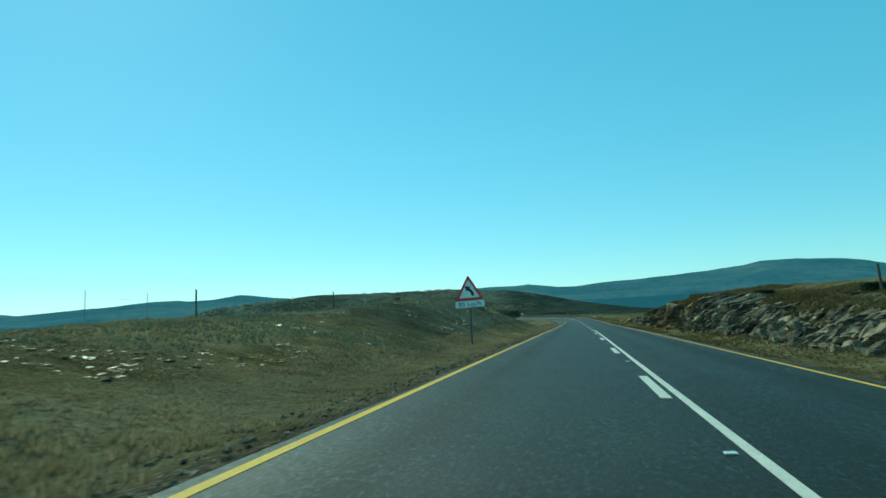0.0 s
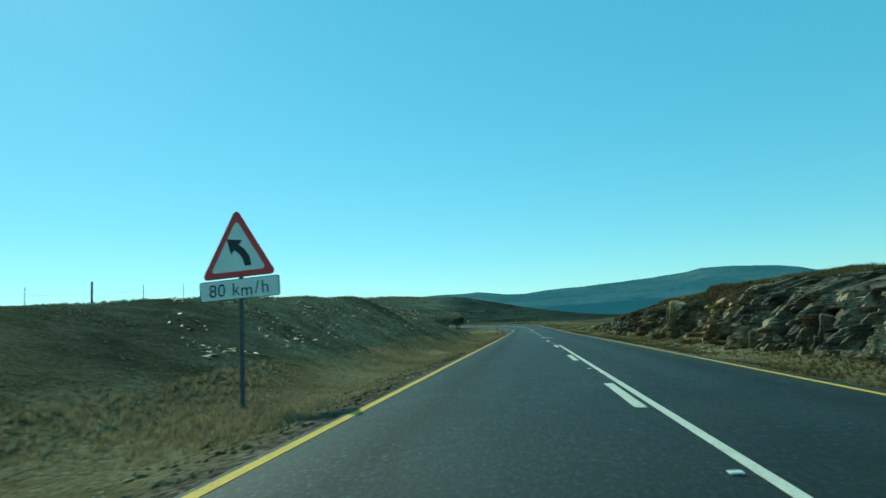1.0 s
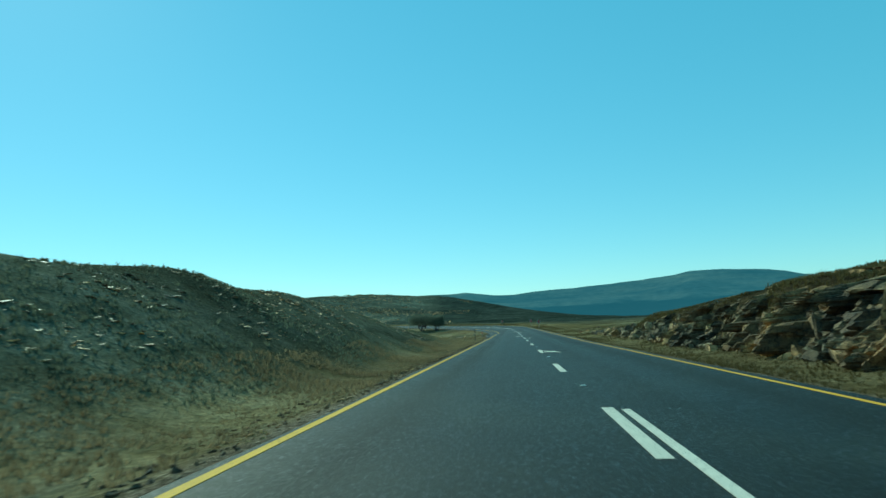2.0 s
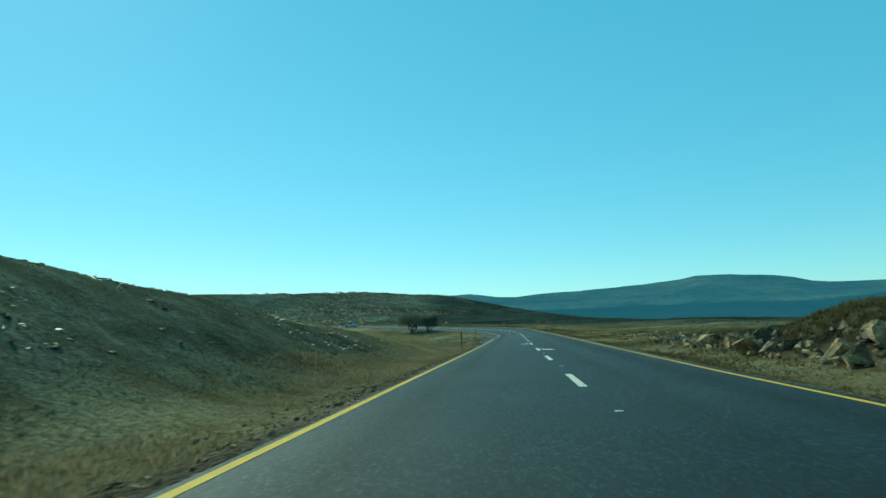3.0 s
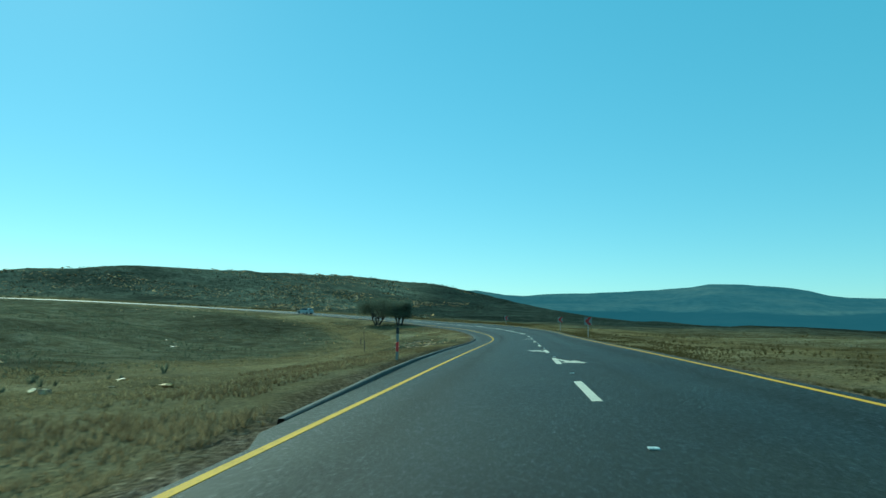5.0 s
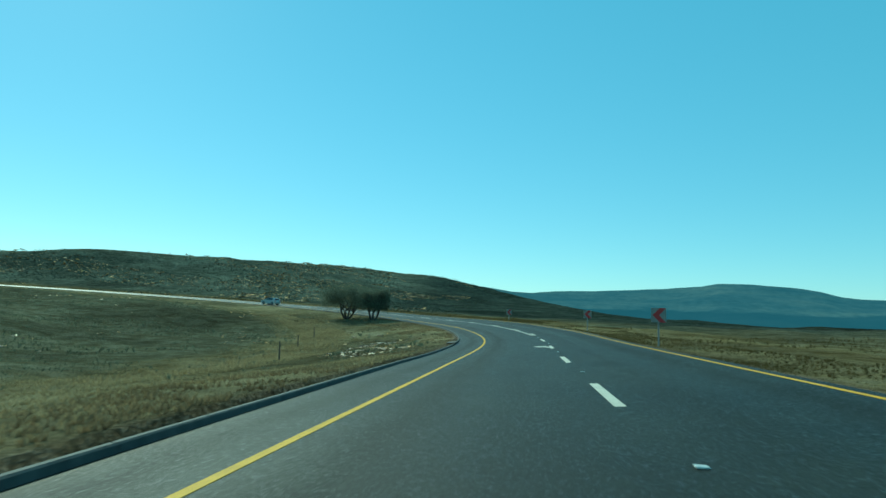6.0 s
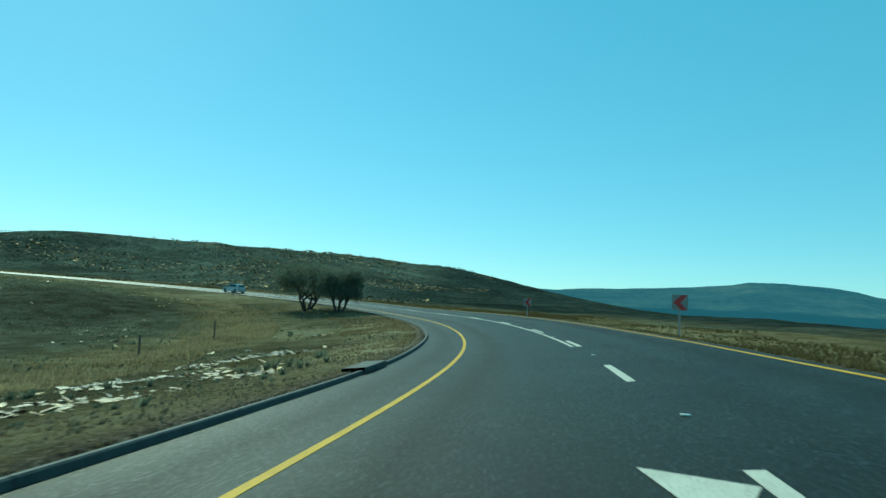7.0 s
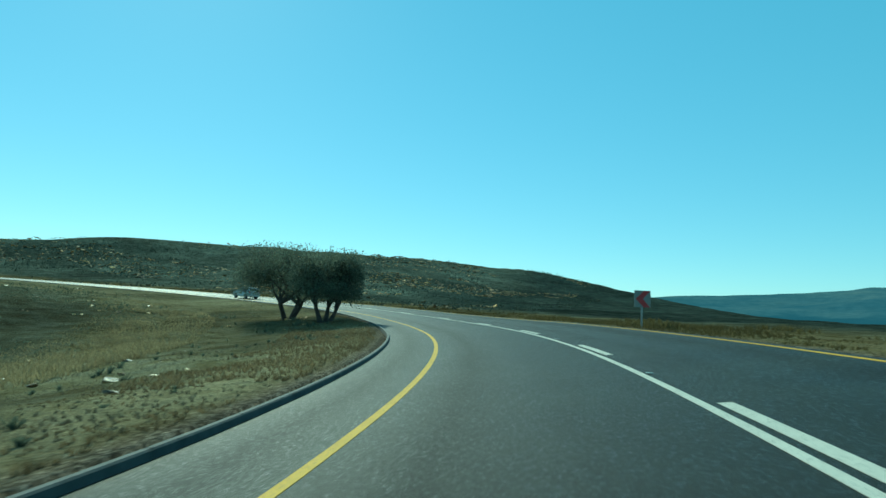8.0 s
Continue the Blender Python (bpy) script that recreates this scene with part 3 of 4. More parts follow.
rise = np.clip((Rr - 1500) / 2200, 0, 1)
terrace = rise + 0.045 * np.sin(rise * 15 + 3 * fbm(mx, my, 900, 2, 1))
mz = -60 + (crest + 60) * np.clip(terrace, 0, 1) ** 0.9 * (1 + 0.0 * A)
mz = mz + fbm(mx, my, 420, 5, 4) * 90 * rise * (1 - rise) ** 1.6 * 2.4 - 0.25 * np.maximum(Rr - 3700, 0)
mi = np.arange(A.size).reshape(A.shape)
mf = np.stack([mi[:-1, :-1], mi[:-1, 1:], mi[1:, 1:], mi[1:, :-1]], -1).reshape(-1, 4)
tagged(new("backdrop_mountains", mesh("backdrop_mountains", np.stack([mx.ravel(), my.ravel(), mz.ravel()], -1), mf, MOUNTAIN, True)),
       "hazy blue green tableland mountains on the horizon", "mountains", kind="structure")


# ---- kerb round the inside of the bend ----
ks_ = np.arange(135.0, 420.0, 2.0)
kerb = tagged(new("kerb", None), "weathered grey concrete kerb along the inside of the bend", "kerb", kind="structure")
for k, s0 in enumerate(ks_):
    ss = np.array([s0 + 0.012, s0 + 1.0, s0 + 1.988])
    o, up = kerb_line(ss), np.interp(ss, [135, 143], [0.03, 0.10])
    ob = new("kerb_stone", strip("kerb_stone", ss, [o + 0.02, o, o - 0.02, o - 0.10, o - 0.11], [-0.12, up - 0.02, up, up, -0.12], CONCRETE, False))
    ob.parent = kerb


# ---- drain inlet in the kerb ----
inlet = tagged(new("drain_inlet"), "low concrete drain inlet set into the roadside kerb", "drain")
DRAIN_S = np.linspace(195.6, 198.0, 5)
drain_o = kerb_line(DRAIN_S)
for name, offs, ups, material, label in (
        ("lintel", [0.05, 0.05, 0.03, -0.55, -0.57], [0.075, 0.15, 0.165, 0.165, -0.10], CONCRETE, "concrete lintel slab"),
        # no hole is cut: a black strip stands for the shade inside
        ("mouth", [0.045, 0.045, 0.02], [0.004, 0.075, 0.075], SIGN_BLACK, "dark inlet mouth")):
    tagged(new(name, strip(name, DRAIN_S, [drain_o + v for v in offs], ups, material, False)), label).parent = inlet


# ---- stones ----
def boulder_mesh(name, seed, flat=0.75, count=15):
    """An angular block: a hull cut once more and knocked about."""
    g = np.random.default_rng(seed)
    bm = bmesh.new()
    v = g.normal(size=(count, 3))
    v /= np.linalg.norm(v, axis=1)[:, None]
    v = np.clip(v * g.uniform(0.8, 1.2, (count, 1)), -0.72, 0.72) * (1, g.uniform(0.65, 0.95), flat)
    for p in v:
        bm.verts.new(p)
    bmesh.ops.convex_hull(bm, input=bm.verts[:])
    bmesh.ops.delete(bm, geom=[q for q in bm.verts if not q.link_faces], context="VERTS")
    bmesh.ops.subdivide_edges(bm, edges=[e for e in bm.edges if e.calc_length() > 0.55], cuts=1, use_grid_fill=True)
    bmesh.ops.triangulate(bm, faces=bm.faces[:])
    for q in bm.verts:
        q.co += Vector(g.normal(size=3) * 0.035)
    bmesh.ops.recalc_face_normals(bm, faces=bm.faces[:])
    me = bpy.data.meshes.new(name)
    bm.to_mesh(me)
    bm.free()
    return me


def block_mesh(name, seed):
    """A jointed block: a box with knocked corners, split faces and chipped edges."""
    g = np.random.default_rng(seed)
    bm = bmesh.new()
    bmesh.ops.create_cube(bm, size=1.3, matrix=Matrix.Diagonal((1, g.uniform(0.7, 1.0), g.uniform(0.8, 1.0), 1)))
    for v in bm.verts:
        v.co *= g.uniform(0.74, 1.1)
    # one corner split off along a joint
    cut = Vector((g.normal(), g.normal(), abs(g.normal()))).normalized()
    bmesh.ops.bisect_plane(bm, geom=bm.verts[:] + bm.edges[:] + bm.faces[:], plane_co=cut * 0.62, plane_no=cut, clear_outer=True)
    bmesh.ops.contextual_create(bm, geom=[e for e in bm.edges if e.is_boundary])
    bmesh.ops.bevel(bm, geom=bm.edges[:], offset=0.07, segments=1, affect="EDGES")
    bmesh.ops.subdivide_edges(bm, edges=[e for e in bm.edges if e.calc_length() > 0.45], cuts=1, use_grid_fill=True)
    bmesh.ops.triangulate(bm, faces=bm.faces[:])
    for v in bm.verts:
        v.co += Vector(g.normal(size=3) * 0.035)
    bmesh.ops.recalc_face_normals(bm, faces=bm.faces[:])
    me = bpy.data.meshes.new(name)
    bm.to_mesh(me)
    bm.free()
    return me


BLOCKS = [boulder_mesh("boulder", 100 + n, 0.62 + 0.06 * (n % 6), 9 + n % 4) for n in range(9)] + [block_mesh("boulder", 140 + n) for n in range(9)]
HULLS = []
for m in BLOCKS:
    m.calc_loop_triangles()
    HULLS.append((np.array([v.co for v in m.vertices]), np.array([t.vertices for t in m.loop_triangles])))
    m.materials.append(ROCK)


def turn_matrix(g, tilt=0.5):
    return Euler((g.normal() * tilt, g.normal() * tilt, g.uniform(0, 6.28))).to_matrix()


def stone_stuff(name, places, sizes, flat, material, label, category, seed, tilt=0.25, sink=0.3):
    """Many small stones in one mesh."""
    g = np.random.default_rng(seed)
    verts, faces, n = [], [], 0
    for p, size in zip(places, sizes):
        v, f = HULLS[g.integers(len(HULLS))]
        m = np.array(turn_matrix(g, tilt)) @ np.diag(size * np.array([1.1, g.uniform(0.45, 0.95), flat * g.uniform(0.7, 1.3)]))
        verts.append(v @ m.T + p + (0, 0, size * flat * (0.5 - sink)))
        faces.append(f + n)
        n += len(v)
    return tagged(new(name, mesh(name, np.concatenate(verts), np.concatenate(faces), material)), label, category, kind="stuff")


def scattered(count, s_range, o_range, seed, clump=None):
    """Random places beside the road, thinned to clumps."""
    g = np.random.default_rng(seed)
    s, o = g.uniform(*s_range, count), g.uniform(*o_range, count)
    p = on_road(s, o)
    if clump:
        keep = fbm(p[:, 0], p[:, 1], clump[0], 3, seed) > clump[1]
        p, s, o = p[keep], s[keep], o[keep]
    p[:, 2] = ground_at(p[:, 0], p[:, 1])
    return p, s, o


def cells(u, w, seed):
    """Jointed cells in the plane: a random value and the slope of each cell's face."""
    t = np.random.default_rng(seed).random((5, 128, 128))
    i, j = np.floor(u).astype(int), np.floor(w).astype(int)
    best = np.full(u.shape, 9.0)
    out = np.zeros(u.shape)
    for di in (-1, 0, 1):
        for dj in (-1, 0, 1):
            a, b = (i + di) % 128, (j + dj) % 128
            du, dw = u - (i + di + 0.15 + 0.7 * t[0, a, b]), w - (j + dj + 0.15 + 0.7 * t[1, a, b])
            d = np.maximum(np.abs(du), np.abs(dw))
            near = d < best
            best = np.where(near, d, best)
            out = np.where(near, t[2, a, b] - 0.5 + (t[3, a, b] - 0.6) * du * 0.6 + (t[4, a, b] - 0.6) * dw * 0.4, out)
    return out


# rock cutting beside the oncoming lane: blocks stacked against the bank
g = np.random.default_rng(21)
cutting = tagged(new("rock_cutting", None), "broken sandstone rock cutting in angular blocks beside the road", "rock face")
# the living rock: a wall stepped into blocks along upright joints and gently dipping beds
fs, fv = np.arange(13.0, 106.0, 0.075), np.linspace(-0.12, 1.0, 60)
FS, FV = np.meshgrid(fs, fv, indexing="ij")
high = np.interp(FS, CUT_S, CUT_H)
foot = on_road(fs, RIGHT_EDGE + 3.4)
low = np.repeat(ground_at(foot[:, 0], foot[:, 1])[:, None], len(fv), 1)
up = FV * high
beds = up + 0.06 * FS + 0.4 * fbm(FS, up * 1.6, 1.6, 4, 5)
joint = FS + 0.5 * fbm(FS + 40, up * 1.6, 1.2, 4, 6)
push = 1.0 * cells(joint / 1.1 + 0.3 * up, beds / 1.9, 1) + 0.75 * cells(joint / 0.48 + 0.35 * up, beds / 0.85, 2) + 0.42 * cells(joint / 0.22 + 0.5 * up, beds / 0.34, 3)
push = push * np.clip(high / 2.4, 0.3, 1.1) + 0.12 - 1.1 * smooth(0.72, 1.0, FV + 0.2 * fbm(FS, up, 3, 3, 3)) - 0.5 * smooth(74, 96, FS) - 0.5 * (1 - smooth(13, 17, FS))
flat = on_road(FS.ravel(), (RIGHT_EDGE + 3.5 + 1.9 * np.clip(FV, 0, 1) ** 1.1 - push).ravel())
flat[:, 2] = (low + up * 0.92 + 0.03 * fbm(FS * 9, up * 9, 3, 2, 1)).ravel()
fi = np.arange(FS.size).reshape(FS.shape)
ff = np.stack([fi[:-1, :-1], fi[:-1, 1:], fi[1:, 1:], fi[1:, :-1]], -1).reshape(-1, 4)
rock_face = new("rock_face", mesh("rock_face", flat, ff[:, ::-1], ROCK))
rock_face.parent = cutting
tagged(rock_face, "fractured bedrock face stepped in blocks")
n_block = 0
for s0 in np.arange(15.0, 114.0, 0.92):
    top = float(np.interp(s0, CUT_S, CUT_H))
    # joints split the face into tall columns; towards the ends it falls apart into rubble
    massive = float(np.interp(s0, [14, 26, 38, 62, 72, 84], [0.6, 0.62, 0.64, 0.6, 0.52, 0.38])) * g.choice([0.6, 0.8, 1.0, 1.25])
    h, column = g.uniform(0.0, 0.12), []
    if (s0 < 74 and g.random() < 0.40) or (s0 > 95 and g.random() < 0.6):
        continue
    while h < (0.72 if s0 > 74 else 0.55) and n_block < 300 and len(column) < 5:
        width = (0.26 + 0.36 * g.random() ** 1.5) * massive
        tall = width * g.uniform(0.9, 1.9)
        s, o = s0 + g.normal() * 0.22, RIGHT_EDGE + 3.35 + 2.0 * h + g.normal() * 0.16
        if len(column) and g.random() < 0.24:                 # a gap where soil and grass show
            h += 0.6 * tall / max(top, 0.5)
            column.append(0)
            continue
        p = on_road(s, o)
        z = float(ground_at(p[0], p[1])[0])
        ob = new("boulder", BLOCKS[g.integers(9, 18) if g.random() < 0.62 else g.integers(9)])
        ob.parent = cutting
        # the beds dip one way, the joints stand near upright and share one direction
        turn = Matrix.Rotation(0.22 + g.normal() * 0.22, 4, "Y") @ Matrix.Rotation(-0.10 + g.normal() * 0.22, 4, "X") @ Matrix.Rotation(0.72 + g.normal() * 0.34, 4, "Z")
        ob.matrix_basis = Matrix.Translation((p[0], p[1], z + tall * (0.22 - 0.5 * h))) @ turn @ Matrix.Diagonal((width * g.uniform(0.9, 1.3), width * g.uniform(0.9, 1.4), tall * g.uniform(1.1, 1.7), 1))
        column.append(ob)
        n_block += 1
        h += 1.05 * tall / max(top, 0.5)
# the pale upright slabs that stand out of the face
for s0, size in ((63.2, (0.5, 1.1, 1.7)), (64.3, (0.4, 0.9, 1.5)), (91.5, (0.3, 0.5, 0.95)), (45.1, (0.35, 0.5, 0.75))):
    p = on_road(s0, RIGHT_EDGE + 3.9)
    ob = new("slab", BLOCKS[int(s0) % 18])
    ob.parent = cutting
    tagged(ob, "pale upright rock slab")
    ob.matrix_basis = Matrix.Translation((p[0], p[1], float(ground_at(p[0], p[1])[0]) + size[2] * 0.35)) @ Matrix.Rotation(0.22, 4, "Y") @ Matrix.Rotation(1.2, 4, "Z") @ Matrix.Diagonal((*size, 1))

p, s_, o_ = scattered(1300, (8, 120), (RIGHT_EDGE + 2.9, RIGHT_EDGE + 4.5), 31)
keep = np.interp(s_, CUT_S, CUT_H) > 0.3
stone_stuff("rock_rubble", p[keep], 0.07 + 0.30 * g.random(keep.sum()) ** 2, 0.95, ROCK, "loose broken sandstone rubble on the cutting", "rubble", 5, 0.5)
p, s_, o_ = scattered(260, (100, 135), (RIGHT_EDGE + 2.5, RIGHT_EDGE + 14), 33, (6, 0.06))
p2, s_, o_ = scattered(110, (12, 112), (RIGHT_EDGE + 3.1, RIGHT_EDGE + 4.2), 34)
k2 = np.interp(s_, CUT_S, CUT_H) > 0.5
stone_stuff("rock_shards", p2[k2], 0.2 + 0.3 * g.random(k2.sum()), 1.5, ROCK, "angular sandstone shards jammed between the blocks", "rubble", 15, 0.45, 0.35)
stone_stuff("field_stones", p, 0.08 + 0.32 * g.random(len(p)) ** 2, 0.7, ROCK, "grey brown stones lying in dry grass", "stones", 6)
# pale flat stones on the mound, on the bend's inner verge and over the hill
p, s_, o_ = scattered(7500, (7, 122), (-13.0, -7.4), 35, (2.6, 0.05))
stone_stuff("mound_stones", p, 0.045 + 0.17 * np.random.default_rng(3).random(len(p)) ** 2.3, 0.13, PALE_ROCK, "pale flat stones scattered over the dark mound", "stones", 7, 0.14)
p, s_, o_ = scattered(1500, (190, 211), (-13.0, -7.0), 37, (2.6, 0.09))
stone_stuff("outcrop_stones", p, 0.05 + 0.30 * np.random.default_rng(4).random(len(p)) ** 2.2, 0.12, PALE_ROCK, "pale flat outcrop stones in the short grass", "stones", 8, 0.2, 0.45)
p, s_, o_ = scattered(900, (130, 330), (-45, -7), 39, (9, 0.14))
stone_stuff("veld_stones", p, np.random.default_rng(5).uniform(0.08, 0.36, len(p)), 0.4, PALE_ROCK, "pale stones dotted over the veld", "stones", 9)
gh = np.random.default_rng(6)
hx, hy = gh.uniform(-240, 60, 60000), gh.uniform(225, 440, 60000)
hs, ho, _ = nearest(hx, hy)
ok = (ho > 12) & (hs > 205) & (hx < -22) & (hy > 268 + 1.3 * np.maximum(hx, -10)) & (hy < np.interp(hx, CREST_X, CREST_Y) + 4) & (fbm(hx, hy, 22, 4, 2) > 0.05)
hp = np.stack([hx, hy, ground_at(hx, hy)], -1)[ok]
stone_stuff("hill_stones", hp, 0.10 + 0.75 * gh.random(len(hp)) ** 2.6, 0.2, HILL_ROCK, "pale stones scattered over the dark hillside", "stones", 10)
p, s_, o_ = scattered(5000, (-5, 235), (LEFT - 1.9, LEFT - 0.45), 41)
early_ = s_ < 124
stone_stuff("shoulder_gravel", p[early_], np.random.default_rng(8).uniform(0.02, 0.075, early_.sum()), 0.7, ROCK, "loose gravel on the road shoulder", "gravel", 11, 0.4)


# ---- grass and scrub ----
def tufts(name, places, height, blades, width, material, label, seed, lean=0.45):
    """Grass or scrub: blades spread from each place, in one mesh."""
    g = np.random.default_rng(seed)
    n = len(places)
    base = np.repeat(places, blades, 0)
    lush = np.clip(1 + 1.5 * fbm(places[:, 0], places[:, 1], 5, 3, seed), 0.45, 1.7)
    h = np.repeat(np.broadcast_to(height, n) * lush * g.uniform(0.6, 1.25, n), blades) * g.uniform(0.55, 1.1, n * blades)
    a = g.uniform(0, 2 * np.pi, n * blades)
    out = np.abs(g.normal(0, lean, n * blades))
    d = np.stack([np.cos(a), np.sin(a), 0 * a], -1)
    foot = base + d * (h * 0.18 * g.random(n * blades))[:, None] - (0, 0, 0.03)
    tip = foot + d * (h * out)[:, None] + np.stack([0 * h, 0 * h, h], -1)
    mid = foot * 0.45 + tip * 0.55 + np.stack([0 * h, 0 * h, h * 0.10], -1)
    side = np.stack([-np.sin(a + 0.6), np.cos(a + 0.6), 0 * a], -1) * (np.broadcast_to(width, n).repeat(blades) * g.uniform(0.7, 1.3, n * blades))[:, None]
    verts = np.stack([foot - side, foot + side, mid - side * 0.8, mid + side * 0.8, tip], 1).reshape(-1, 3)
    i = np.arange(n * blades)[:, None] * 5
    faces = np.concatenate([i + (0, 1, 3), i + (0, 3, 2), i + (2, 3, 4)], 1).reshape(-1, 3)
    return tagged(new(name, mesh(name, verts, faces, material)), label, "grass" if "grass" in name else "scrub", kind="stuff")


p, s_, o_ = scattered(22000, (-4, 136), (-6.8, -3.1), 51, (3, -0.35))
tufts("verge_grass", p, 0.115, 13, 0.0050, DRY_GRASS, "dry brown and golden grass on the road verge", 1, 0.6)
p, s_, o_ = scattered(14000, (138, 262), (-9.0, -4.4), 52, (3, -0.3))
tufts("verge_grass", p, 0.085, 9, 0.009, VERGE_GRASS, "short brown grass behind the kerb", 2)
p, s_, o_ = scattered(21000, (-2, 240), (RIGHT_EDGE + 0.5, RIGHT_EDGE + 4.0), 53, (3, -0.45))
tufts("verge_grass", p, 0.085, 15, 0.0055, GREEN_GRASS, "olive and brown grass on the verge", 3)
p, s_, o_ = scattered(2600, (2, 240), (RIGHT_EDGE + 0.8, RIGHT_EDGE + 4.6), 54, (4, 0.0))
tufts("tall_grass", p, 0.11, 16, 0.0055, GREEN_GRASS, "taller olive brown grass on the verge", 4)
p, s_, o_ = scattered(8000, (98, 206), (RIGHT_EDGE + 4, RIGHT_EDGE + 45), 55, (6, -0.08))
tufts("field_grass", p, 0.14, 12, 0.009, GREEN_GRASS, "dry veld grass in the open field", 5)
p, s_, o_ = scattered(26000, (5, 116), (RIGHT_EDGE + 4.2, RIGHT_EDGE + 11), 56, (4, -0.3))
tufts("bank_grass", p, 0.15, 13, 0.008, GREEN_GRASS, "olive grass between the rocks of the cutting", 6)
p, s_, o_ = scattered(38000, (0, 117), (-22, -5.4), 57, (4, -0.25))
tufts("mound_scrub", p, 0.11, 12, 0.008, SCRUB, "low dark scrub on the stony mound", 7)
p, s_, o_ = scattered(9000, (0, 120), (-45, -6.5), 58, (6, 0.0))
tufts("mound_grass", p, 0.12, 10, 0.007, SCRUB, "grey green grass on the stony mound", 8)
p, s_, o_ = scattered(42000, (112, 290), (-22, -4.6), 59, (7, -0.4))
turf_ = (s_ > 182) & (s_ < 272) & (o_ > -14.5)
tufts("veld_grass", p[~turf_], 0.095, 12, 0.0065, GOLD_GRASS, "dry veld grass inside the bend", 9)
tufts("short_grass", p[turf_], 0.055, 8, 0.012, TURF, "short grazed grey brown grass inside the bend", 19)
p, s_, o_ = scattered(9000, (176, 275), (-19.5, -13.8), 66, (8, -0.25))
tufts("belt_grass", p, 0.20, 12, 0.008, GOLD_GRASS, "belt of tall golden grass along old fence posts", 20)
p, s_, o_ = scattered(240, (186, 268), (-13.5, -5.5), 67, (5, 0.0))
tufts("low_bushes", p, 0.20, 26, 0.02, SCRUB, "small dark bushes dotted over short grass", 21, 0.7)
p, s_, o_ = scattered(18000, (120, 350), (-70, -17), 64, (9, -0.3))
tufts("veld_grass", p, 0.13, 7, 0.02, SCRUB, "short grey green grass in the hollow inside the bend", 14)
p, s_, o_ = scattered(5000, (120, 400), (-60, -12), 60, (9, 0.05))
tufts("veld_scrub", p, 0.22, 8, 0.03, SCRUB, "low dark scrub in the veld", 10)
gh = np.random.default_rng(61)
hx, hy = gh.uniform(-230, 170, 52000), gh.uniform(215, 450, 52000)
hs, ho, _ = nearest(hx, hy)
ok = (ho > 6) & (hs > 205) & (hx < -15) & (hy < np.interp(hx, CREST_X, CREST_Y) + 6) & (fbm(hx, hy, 14, 4, 5) > -0.1)
hp = np.stack([hx, hy, ground_at(hx, hy)], -1)[ok]
tufts("hill_scrub", hp, 0.24, 8, 0.06, HEATH, "low dark scrub over the hillside", 11, 0.6)
p, s_, o_ = scattered(9000, (205, 330), (RIGHT_EDGE + 0.7, RIGHT_EDGE + 7), 62, (4, -0.1))
tufts("verge_grass", p, 0.16, 8, 0.011, GREEN_GRASS, "olive brown grass on the outer verge of the bend", 12)
p, s_, o_ = scattered(18000, (-4, 32), (-26, -5.0), 63, (5, -0.5))
tufts("field_grass", p, 0.085, 7, 0.012, DRY_GRASS, "short dry grass on the open field", 13)


